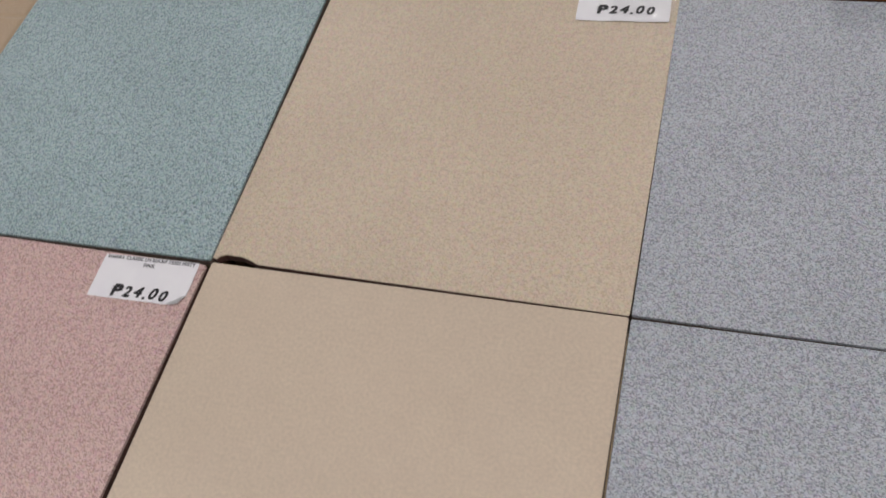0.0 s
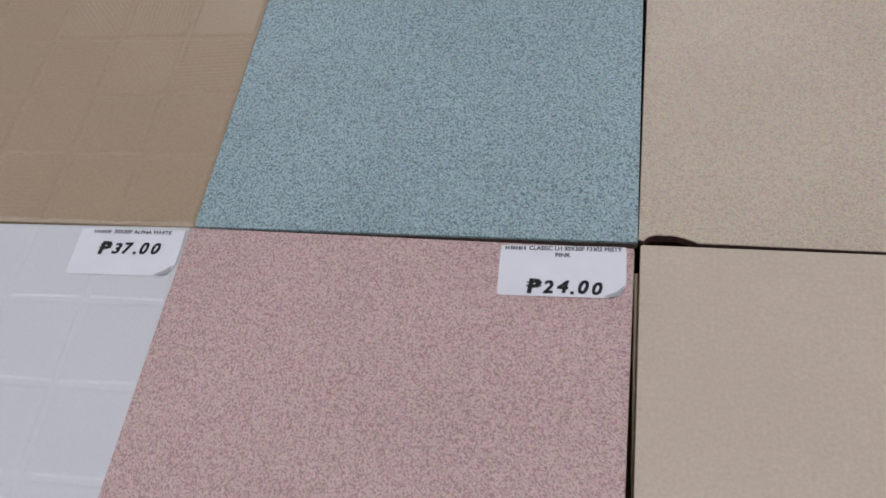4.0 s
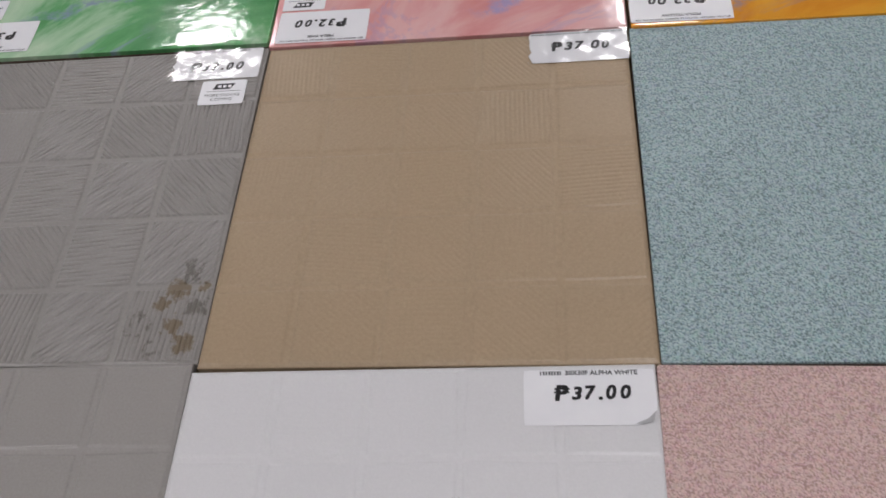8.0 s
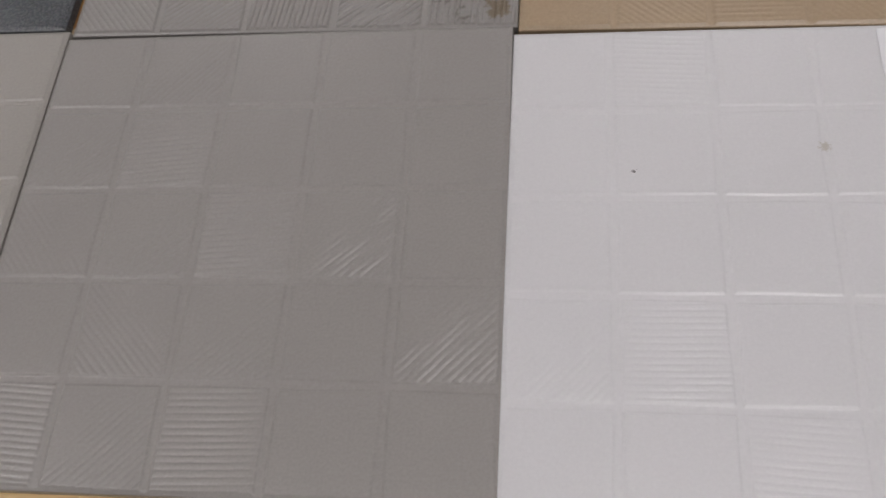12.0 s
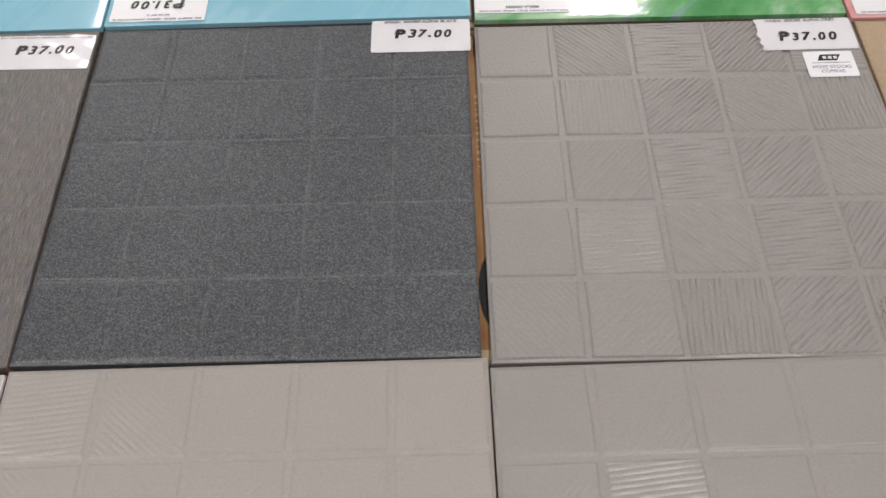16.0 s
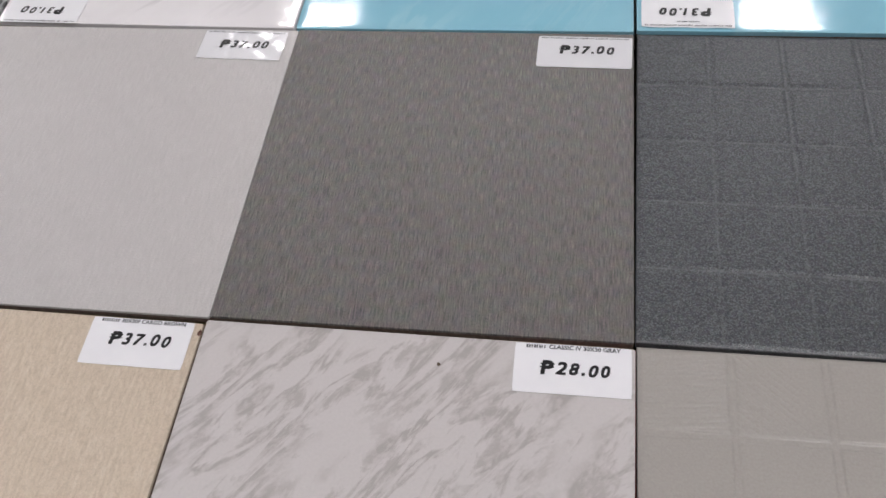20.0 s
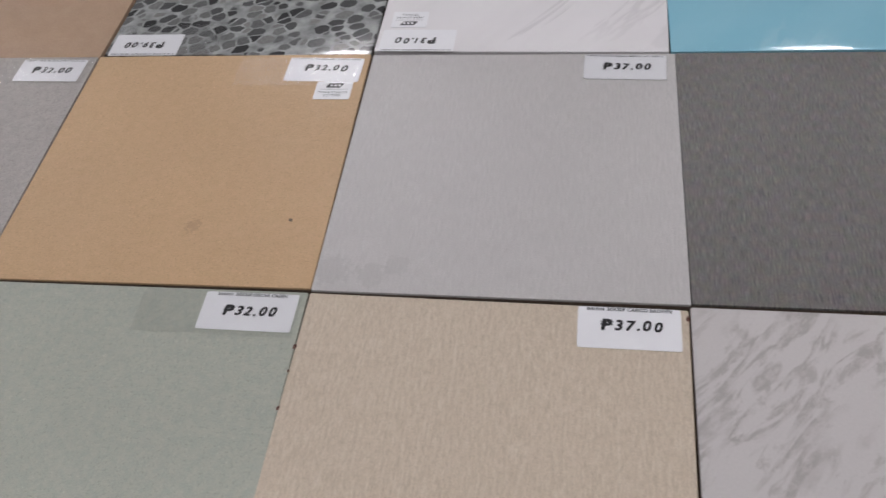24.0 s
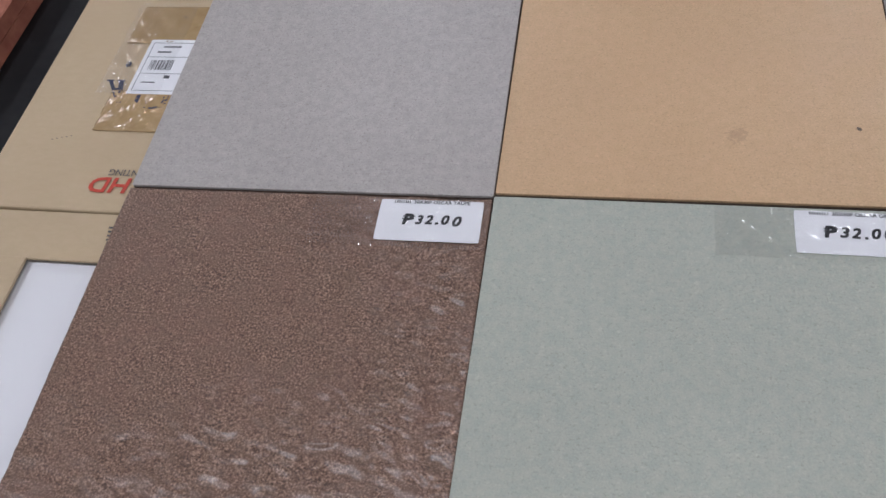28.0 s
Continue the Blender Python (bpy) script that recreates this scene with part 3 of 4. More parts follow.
def sheet_mesh(name, w, h, mat, curl=0.0, wave=0.0, ragged=0.0, seed=1, thick=0.00025, film=False, crinkle=0.0):
    """A paper or film rectangle, its lower left corner at the origin, a few tenths thick; the right lower corner may curl up."""
    rnd = random.Random(seed)
    nx, ny = (int(w / 0.0012), int(h / 0.0012)) if film else (60, 32) if crinkle else (16, 8)
    folds = [(rnd.uniform(500, 1500), rnd.uniform(0, math.pi), rnd.uniform(0, 6.28), rnd.uniform(0, 6.28)) for _ in range(7)]
    verts, faces = [], []
    for layer in (0.0, -thick):
        for j in range(ny + 1):
            for i in range(nx + 1):
                x, y = w * i / nx, h * j / ny
                z = thick + layer + wave * (math.sin(x * 190 + seed) * math.sin(y * 260 + seed * 2) + 1) * 0.5
                if crinkle and layer == 0.0:
                    z += crinkle * sum(math.sin(f * (x * math.cos(a) + y * math.sin(a)) + p + 1.3 * math.sin(f * 0.6 * (y * math.cos(a) - x * math.sin(a)) + q)) + 1 for f, a, p, q in folds) / 7
                if curl:
                    s = max(0.0, (x - w) / 0.013 + 1 - y / 0.013)
                    z += curl * s * s
                    x -= 0.0035 * s * s
                    y += 0.004 * s * s
                if ragged and i == 0:
                    x += ragged * rnd.random()
                if not film and i in (0, nx) and j in (0, ny):
                    x, y = x + (0.0004 if i == 0 else -0.0004), y + (0.0003 if j == 0 else -0.0003)
                verts.append((x, y, z))
    row, count = nx + 1, (nx + 1) * (ny + 1)
    if film:
        verts = verts[:count]
    for j in range(ny):
        for i in range(nx):
            a = j * row + i
            faces.append((a, a + 1, a + row + 1, a + row))
            if not film:
                a += count
                faces.append((a + row, a + row + 1, a + 1, a))
    rim = [i for i in range(nx)] + [nx + row * j for j in range(ny)] + [ny * row + nx - i for i in range(nx)] + [row * (ny - j) for j in range(ny)]
    for a, b in zip(rim, rim[1:] + rim[:1]) if not film else ():
        faces.append((b, a, a + count, b + count))
    me = bpy.data.meshes.new(name)
    me.from_pydata(verts, [], faces)
    me.materials.append(raw(mat))
    if film or crinkle:
        me.polygons.foreach_set("use_smooth", [True] * len(me.polygons))
    return me


# ---------- tiles ----------
SIDE, DEPTH, THICK = 0.3, 0.3014, 0.008


def slab_mesh(name, glaze, body=None, side=SIDE, corner=0.0016, edge=0.0006, notch=None, thick=THICK, run=0.001, roll=0.0):
    """A tile with a softened upper edge, its face at z = 0; notch: a broken piece of the front edge (x0, x1, depth)."""
    h = side / 2

    def outline(inset):
        r, q = corner, h - inset
        pts = []
        for cx, cy, a0 in ((q - r, -q + r, -90), (q - r, q - r, 0), (-q + r, q - r, 90), (-q + r, -q + r, 180)):
            pts += [(cx + r * math.cos(radians(a0 + a)), cy + r * math.sin(radians(a0 + a))) for a in (0, 30, 60, 90)]
        if notch:
            x0, x1, deep = notch
            rnd = random.Random(5)
            steps = 18
            bite = []
            for i in range(steps + 1):
                f = i / steps
                d = deep * min(1.0, 1.12 * math.sin(math.pi * f ** 0.72) ** 0.8) * (0.97 + 0.06 * rnd.random()) if 0 < i < steps else 0
                bite.append((x0 + (x1 - x0) * f, -q + d))
            pts = pts[:-2] + bite
        return pts

    rings = [(outline(0.0004), -thick), (outline(0.0), -thick + 0.0006), (outline(0.0), -run), (outline(edge * 0.35), -edge * 0.45), (outline(edge), 0.0)]
    if roll:
        rings = [(pts, z - (roll if i > 2 else 0)) for i, (pts, z) in enumerate(rings)]
        rings += [(outline(w), -roll * d) for w, d in ((0.0014, 0.70), (0.0028, 0.44), (0.0042, 0.24), (0.0056, 0.10), (0.0075, 0.02), (0.0095, 0.0))]
    n = len(rings[0][0])
    verts = [(x, y, z) for pts, z in rings for x, y in pts]
    faces, kinds = [], []
    for k_, _ in enumerate(rings[:-1]):
        for i in range(n):
            a, b = k_ * n + i, k_ * n + (i + 1) % n
            faces.append((a, b, b + n, a + n))
            kinds.append(1 if k_ < 2 else 0)
    faces += [tuple(range((len(rings) - 1) * n, len(rings) * n)), tuple(reversed(range(n)))]
    kinds += [0, 1]
    me = bpy.data.meshes.new(name)
    me.from_pydata(verts, [], faces)
    me.materials.append(raw(glaze))
    me.materials.append(raw(body or PALE_BODY))
    me.polygons.foreach_set("material_index", kinds)
    if roll:
        me.polygons.foreach_set("use_smooth", [i >= 3 * n and i < len(faces) - 1 for i in range(len(faces))])
    return me


ANGLES = {"v": 0.0, "h": 90.0, "s": -45.0, "b": 45.0, "o": 20.0}


def relief_mesh(name, x, y, z, glaze, body):
    """A tile whose face is a square net of heights, closed by straight sides."""
    top = np.stack([x, y, z], -1).reshape(-1, 3)
    n = x.shape[0] - 1
    row = n + 1
    loop = [i for i in range(n)] + [n + row * j for j in range(n)] + [n * row + n - i for i in range(n)] + [row * (n - j) for j in range(n)]
    low = top[loop].copy()
    low[:, 2] = -THICK
    verts = np.concatenate([top, low])
    a = (np.arange(n)[:, None] * row + np.arange(n)[None]).ravel()
    quads = np.stack([a, a + 1, a + row + 1, a + row], -1)
    li, base = np.array(loop), len(top)
    nxt, m4 = np.roll(li, -1), np.arange(len(loop))
    skirt = np.stack([base + m4, base + np.roll(m4, -1), nxt, li], -1)
    faces = np.concatenate([quads, skirt])
    me = bpy.data.meshes.new(name)
    me.vertices.add(len(verts))
    me.vertices.foreach_set("co", verts.ravel())
    me.loops.add(faces.size)
    me.loops.foreach_set("vertex_index", faces.ravel())
    me.polygons.add(len(faces))
    me.polygons.foreach_set("loop_start", np.arange(len(faces)) * 4)
    smooth = np.zeros(len(faces), bool)
    smooth[: len(quads)] = True
    kinds = np.zeros(len(faces), int)
    kinds[len(quads):] = 1
    me.materials.append(raw(glaze))
    me.materials.append(raw(body or PALE_BODY))
    me.polygons.foreach_set("use_smooth", smooth)
    me.polygons.foreach_set("material_index", kinds)
    me.update(calc_edges=True)
    return me


def soft_field(x, y, step, seed):
    """Smooth random heights between -1 and 1 on a lattice of the given step."""
    lattice = np.random.RandomState(seed).uniform(-1, 1, (160, 160))
    u, v = x / step + 60, y / step + 60
    i, j = np.floor(u).astype(int) % 158, np.floor(v).astype(int) % 158
    a, b = u - np.floor(u), v - np.floor(v)
    a, b = a * a * (3 - 2 * a), b * b * (3 - 2 * b)
    return (lattice[j, i] * (1 - a) + lattice[j, i + 1] * a) * (1 - b) + (lattice[j + 1, i] * (1 - a) + lattice[j + 1, i + 1] * a) * b


def slate_mesh(name, glaze, body, fine=320):
    """A tile cast from split stone: shallow wandering ripples, deepest towards one corner."""
    g = np.linspace(-SIDE / 2, SIDE / 2, fine + 1)
    x, y = np.meshgrid(g, g)
    t = radians(-16)
    u, v = x * math.cos(t) + y * math.sin(t), -x * math.sin(t) + y * math.cos(t)
    v = v + 0.006 * soft_field(u, v, 0.022, 3)
    z = 0.0016 * soft_field(u / 2.6, v, 0.0056, 5) + 0.0007 * soft_field(u / 1.6, v, 0.0035, 6) + 0.0012 * soft_field(u / 1.5, v, 0.017, 7)
    where = np.clip(0.34 + 3.1 * x - 3.0 * y + 0.35 * soft_field(x, y, 0.05, 8), 0.14, 1.0)
    z = (z - 0.0012) * where
    rim = np.minimum(SIDE / 2 - np.abs(x), SIDE / 2 - np.abs(y))
    z = z - 0.0010 * np.clip(1 - rim / 0.003, 0, 1) ** 2
    return relief_mesh(name, x, y, z, glaze, body)


def moulded_mesh(name, glaze, rows, seed, hatch=0.00022, groove=0.0008, body=None, fine=400, half=False, weak=0.6):
    """A tile moulded in five by five pads, each combed in a direction of its own: rows of letters from the back; with half, slanting combs run out towards the back."""
    n = fine
    g = np.linspace(-SIDE / 2, SIDE / 2, n + 1)
    x, y = np.meshgrid(g, g)
    rs = np.random.RandomState(seed)
    ph = rs.rand(8) * 6.28
    u, v = (x + SIDE / 2) / 0.06, (SIDE / 2 - y) / 0.06
    iu, iv = np.clip(u.astype(int), 0, 4), np.clip(v.astype(int), 0, 4)
    du, dv = np.minimum(u - iu, 1 - (u - iu)) * 0.06, np.minimum(v - iv, 1 - (v - iv)) * 0.06
    wob = 0.0005 * (np.sin(x * 61 + ph[0] + 2 * np.sin(y * 47 + ph[1])) + np.sin(y * 83 + ph[2] + 2 * np.sin(x * 39 + ph[3])))
    near = np.minimum(du, dv) + wob * 0.5
    pad = np.clip((near - 0.0019) / 0.0013, 0, 1)
    pad = pad * pad * (3 - 2 * pad)
    z = groove * (pad - 1) - 0.00022 * np.clip(1 - near / 0.009, 0, 1) ** 2
    for j in range(5):
        for i in range(5):
            code = rows[j][i]
            a = radians(ANGLES[code.lower()] + rs.uniform(-6, 6))
            amp = hatch * (0.03 if code == "o" else 1.0 if code.isupper() else weak)
            m = (iu == i) & (iv == j)
            s = x * math.cos(a) + y * math.sin(a)
            w = -x * math.sin(a) + y * math.cos(a)
            q = rs.rand(6) * 6.28
            line = s / 0.0037 * 2 * math.pi + 0.22 * np.sin(w * 95 + q[0]) + 0.30 * np.sin(w * 41 + s * 60 + q[1]) + 0.5 * np.sin(s * 210 + q[2]) + 0.12 * np.sin(w * 420 + s * 300 + q[5])
            fade = 0.72 + 0.28 * np.sin(w * 130 + q[3] + 1.5 * np.sin(s * 450 + q[4]))
            comb = -((0.5 + 0.5 * np.sin(line)) ** 4.5) * fade
            if half and code.lower() in "sb":
                side = (u - i) if code.lower() == "s" else 1 - (u - i)
                out = np.clip((v - j + side - 0.55 + 0.12 * np.sin(w * 160 + q[1])) / 0.6, 0, 1)
                comb = comb * out
            z = z + np.where(m, amp * comb * pad, 0)
    rim = np.minimum(SIDE / 2 - np.abs(x), SIDE / 2 - np.abs(y))
    z = z - 0.0009 * np.clip(1 - rim / 0.0025, 0, 1) ** 2
    return relief_mesh(name, x, y, z, glaze, body)


# the lay-out: for each tile the edge that faces the joint between front and middle row (front edge in the back row):
# x of its left and right end, y of both, and the turn of the tile
FRONT = [(-0.3051, -0.0046, -0.0081, -0.0103, -0.5), (-0.6074, -0.3068, -0.0023, -0.0073, -0.8), (-0.9125, -0.6113, -0.0019, -0.0030, -1.2),
          (-1.2095, -0.9139, 0.0000, 0.0011, 0.4), (-1.5130, -1.2109, 0.0066, 0.0030, 0.8), (-1.8121, -1.5147, 0.0084, 0.0078, 0.6),
          (-2.1143, -1.8136, 0.0015, 0.0053, 0.2), (-2.4156, -2.1163, 0.0001, -0.0004, -0.1), (-2.7190, -2.4176, -0.0042, 0.0017, 0.6),
          (-3.0223, -2.7208, -0.0112, -0.0056, 1.0)]
MIDDLE = [(-0.3051, -0.0026, -0.0058, -0.0091, -0.9), (-0.6088, -0.3066, 0.0002, -0.0047, -1.2), (-0.9095, -0.6096, 0.0004, -0.0006, -0.52),
          (-1.2067, -0.9103, 0.0033, 0.0015, -0.15), (-1.5118, -1.2081, 0.0079, 0.0045, 0.1), (-1.8131, -1.5187, 0.0101, 0.0106, 0.1),
          (-2.1130, -1.8146, 0.0063, 0.0084, 0.5), (-2.4159, -2.1140, 0.0040, 0.0042, 0.4), (-2.7185, -2.4169, -0.0002, 0.0050, 0.8),
          (-3.0216, -2.7200, -0.0092, -0.0022, 1.0)]
BACK = [(-0.2951, 0.0059, 0.3012, 0.2997, -0.3), (-0.6005, -0.2986, 0.3059, 0.3033, -0.3), (-0.9049, -0.6050, 0.3022, 0.2995, -0.2),
          (-1.2081, -0.9079, 0.3069, 0.3056, 0.1), (-1.5119, -1.2106, 0.3153, 0.3097, -0.2), (-1.8143, -1.5154, 0.3140, 0.3173, 0.7),
          (-2.1191, -1.8170, 0.3083, 0.3143, 0.8), (-2.4190, -2.1213, 0.3088, 0.3103, -0.2), (-2.7196, -2.4217, 0.3044, 0.3050, -0.3),
          (-3.0261, -2.7236, 0.3000, 0.2998, -0.1)]
LIFT = {"B1": -0.0004, "B2": 0.0012, "C1": 0.0042, "C2": 0.0031, "C5": 0.001}
TILT = {"C0": -1.2, "C1": -1.4, "C2": -1.1, "C6": -0.5}     # degrees; these lie with the front edge raised


LENGTH = {"B9": 0.3050}               # one that runs a little longer


def tile_pose(row, col):
    """The pose of a tile and its width."""
    xl, xr, yl, yr, turn = {"A": FRONT, "B": MIDDLE, "C": BACK}[row][col]
    a, half = radians(turn), (-1 if row == "A" else 1) * (LENGTH.get(row + str(col), DEPTH) / 2 - 0.0002)
    return pose((xl + xr) / 2 - math.sin(a) * half, (yl + yr) / 2 + math.cos(a) * half, TOP + LIFT.get(row + str(col), 0.0), 0, 0, turn), xr - xl + 0.0007


MOULD = {
    "B4": ["oBHSh", "ovSBV", "osHSB", "ohBHS", "bsVSV"],
    "B3": ["vhobh", "ssBVo", "vshbH", "shbvs", "obhbs"],
    "A4": ["osooo", "sHooo", "bsHSo", "oBsoS", "Hshoo"],
    "A3": ["ohooo", "ooooo", "ooooo", "SHooo", "oohoo"],
    "A5": ["hBooo", "bosoo", "hSHob", "vhoHo", "bsvso"],
    "B5": ["svhbs", "hbsvh", "bhvsb", "vsbhv", "hsvbh"],
}
WORDS = {
    "A0": "blue-grey granite-speckled matt floor tile", "B0": "blue-grey granite-speckled matt floor tile with dark grains",
    "A1": "plain cream matt floor tile without a sticker", "B1": "cream speckled floor tile with a chipped front corner",
    "A2": "pink granite-speckled floor tile with price sticker", "B2": "teal green granite-speckled matt floor tile",
    "A3": "white moulded floor tile with combed squares", "B3": "beige moulded floor tile with combed squares",
    "A4": "grey moulded floor tile with combed squares", "B4": "stained grey moulded floor tile with combed squares",
    "A5": "light warm grey moulded floor tile with combed squares", "B5": "charcoal moulded floor tile with rough grain",
    "A6": "white floor tile with drifting grey veins", "B6": "dark grey brown floor tile with brushed wood grain",
    "A7": "cream floor tile with fine linen streaks", "B7": "pale grey floor tile with faint streaks and smudge",
    "A8": "sage green matt floor tile with taped sticker", "B8": "sandy tan matt floor tile with taped stickers",
    "A9": "dark brown slate-like rippled floor tile", "B9": "sandy light grey matt floor tile",
    "C0": "glossy orange wood-print floor tile with key pattern", "C1": "glossy blue marbled floor tile",
    "C2": "glossy yellow marbled floor tile", "C3": "glossy pink marbled floor tile", "C4": "glossy green marbled floor tile",
    "C5": "glossy sky blue floor tile with price sticker", "C6": "glossy sky blue floor tile without a sticker",
    "C7": "glossy white marbled floor tile", "C8": "glossy floor tile printed with grey pebbles", "C9": "tan brown matt floor tile",
}
RED_BODIES = {"A1", "B1", "A2", "C0", "C2", "A9"}
TILES, FLAT = {}, {}
for row in "ABC":
    for col in range(10):
        key = row + str(col)
        glaze = M.get(key) or M["C5"]
        body = glaze if key in MOULD else BISCUIT if key in RED_BODIES else PALE_BODY
        if key in MOULD:
            me = moulded_mesh("floor_tile", glaze, MOULD[key], 11 + col * 3 + ord(row), {"B3": 0.0005, "A3": 0.0003, "B5": 0.00012, "B4": 0.0016, "A5": 0.0007}.get(key, 0.00065), {"A3": 0.0005, "B3": 0.0007, "B5": 0.0006, "B4": 0.0014}.get(key, 0.0008), body, {"B5": 330, "B3": 360, "B4": 640}.get(key, 460), row == "A", 0.33 if key == "B4" else 0.6)
        elif key == "A9":
            me = slate_mesh("floor_tile", glaze, body)
        else:
            me = slab_mesh("floor_tile", glaze, body, notch=(-0.1465, -0.114, 0.0046) if key == "B1" else None, run=0.0045 if row == "C" else 0.0008 if key == "B1" else 0.0022, roll=0.00022 if row == "C" and key != "C9" else 0.0)
        place, wide = tile_pose(row, col)
        me.transform(Matrix.Diagonal((wide / SIDE, LENGTH.get(key, DEPTH) / SIDE, 1, 1)))
        ob = new("floor_tile", me)
        up = TILT.get(key, 0.0)
        FLAT[key] = place
        ob.matrix_world = place @ pose(0, 0, math.sin(radians(up)) * DEPTH / 2, up)
        TILES[key] = tagged(ob, WORDS[key], "floor tile", "floor tiles laid out on the cartons")

# printed key border and squares of the wood-print tile
tile = TILES["C0"]
part("printed_field", quads_mesh("printed_field", [(-0.103, -0.103, 0.103, 0.103)], 0.00015, TAN_PRINT), tile, label="light tan printed square")
key_rects, s, w = [], 0.0105, 0.0017


def key_turn(x, y, way):
    """One hook of the running key, drawn with five strokes."""
    strokes = [(0, 0, 0.0085, w), (0, 0, w, 0.0075), (0, 0.0075 - w, 0.006, 0.0075), (0.006 - w, 0.003, 0.006, 0.0075), (0.003, 0.003, 0.006, 0.003 + w)]
    res = []
    for x0, y0, x1, y1 in strokes:
        if way == "x":
            res.append((x + x0, y + y0, x + x1, y + y1))
        elif way == "X":
            res.append((x + x0, -(y + y1), x + x1, -(y + y0)))
        elif way == "y":
            res.append((y + y0, x + x0, y + y1, x + x1))
        else:
            res.append((-(y + y1), x + x0, -(y + y0), x + x1))
    return res


for i in range(18):
    for way in "xXyY":
        key_rects += key_turn(-0.098 + i * s, -0.099, way)
part("printed_key_border", quads_mesh("printed_key_border", key_rects, 0.0003, DARK_PRINT), tile, label="dark brown running key border")
for i in range(6):
    for j in range(6):
        x0, y0 = -0.0824 + i * 0.0281, -0.0858 + j * 0.0281
        part("printed_square", quads_mesh("printed_square", [(x0, y0, x0 + 0.0243, y0 + 0.0243)], 0.0003, SQUARE_PRINT if i % 2 == j % 2 else MID_PRINT), tile)

# ---------- stickers ----------


def price_pieces(text, w, h, seed, up=0.5):
    """Hand-written peso price, each sign a little off the line."""
    rnd = random.Random(seed)
    size = 0.0124
    pieces, x = [], 0.0
    vs, fs, wd = glyphs("P", size * 1.1)
    pieces.append((vs, fs, x, -0.0006, 0.0, 1.05, 0.14, 0.0013))
    bars = [bar_piece(x + 0.0005, size * 0.36, x + 0.0098, size * 0.36 + 0.0011), bar_piece(x + 0.0008, size * 0.55, x + 0.0102, size * 0.55 + 0.0011)]
    x += wd + 0.0034
    for ch in text:
        vs, fs, wd = glyphs(ch, size * rnd.uniform(0.92, 1.04))
        pieces.append((vs, fs, x, rnd.uniform(-0.0006, 0.0006), rnd.uniform(-0.07, 0.05), rnd.uniform(0.95, 1.1), 0.2, 0.0008))
        x += wd + (0.0026 if ch != "." else 0.0022)
    left, base = (w - x) / 2 + 0.002, h * up - size * 0.33
    return [(p[0], p[1], p[2] + left, p[3] + base, *p[4:]) for p in pieces + bars]


def header_pieces(lines, w, h, seed):
    """The small printed line along the top: a bar where it cannot be read."""
    rnd = random.Random(seed)
    pieces = []
    for n_, line in enumerate(lines):
        y = h - 0.0036 - n_ * 0.0048
        if line:
            lead = 0.015 if n_ == 0 else 0.0
            vs, fs, wd = glyphs(line, 0.0042)
            sx = min(1.05, (w - 0.006 - lead) / wd)
            x = (w - wd * sx - lead) / 2
            if lead:
                for i in range(8):
                    pieces.append(bar_piece(x + i * 0.0017, y + 0.0001, x + i * 0.0017 + rnd.uniform(0.0007, 0.0013), y + 0.0027))
            pieces.append((vs, fs, x + lead, y, 0.0, sx, 0.0, 0.00022))
        else:
            x, stop = (0.003, w - 0.004) if n_ == 0 else (w * 0.38, w * 0.62)
            while x < stop:
                for _ in range(rnd.randint(3, 9)):
                    if x < stop:
                        low = rnd.uniform(0.0, 0.0005)
                        pieces.append(bar_piece(x, y + 0.0003 + low, x + rnd.uniform(0.0006, 0.0011), y + 0.0021 + low * 0.4))
                    x += 0.0015
                x += 0.0014
    return pieces


def price_sticker(key, price, x, y, w=0.077, h=0.034, turn=0.0, lines=("",), curl=0.0, wave=0.0, up=0.45, flip=False, ragged=0.0):
    """Sticker with its lower left corner at x, y of the place; flipped ones face the far side of the table."""
    tile, seed = TILES[key], sum(map(ord, key)) + len(price)
    if flip:
        local = pose(x + w, y + h, TOP + LIFT.get(key, 0.0) + 0.0004, 0, 0, 180 + turn)
    else:
        local = pose(x, y, TOP + LIFT.get(key, 0.0) + 0.0004, 0, 0, turn)
    ob = part("price_sticker", sheet_mesh("price_sticker", w, h, PAPER, curl * 0.25, wave, ragged, seed), tile, FLAT[key].inverted() @ local,
              "white paper price sticker with black handwriting")
    z = 0.00042 + wave * 1.02
    part("price_lettering", lettering("price_lettering", price_pieces(price, w, h, seed, up), z, INK), ob)
    if curl:
        fold = bpy.data.meshes.new("folded_corner")
        fold.from_pydata([(w - 0.0135, 0.0006, 0.0009), (w - 0.006, 0.0034, 0.0022), (w - 0.0008, 0.0088, 0.001), (w - 0.0035, 0.0016, 0.0013), (w - 0.0085, 0.0002, 0.0011)], [], [(0, 4, 1), (4, 3, 1), (3, 2, 1)])
        fold.materials.append(raw(GREY_PAPER))
        part("folded_corner", fold, ob, label="grey crumpled sticker corner")
    part("product_lettering", lettering("product_lettering", header_pieces(lines, w, h, seed), z, PRINT_INK), ob)
    return ob


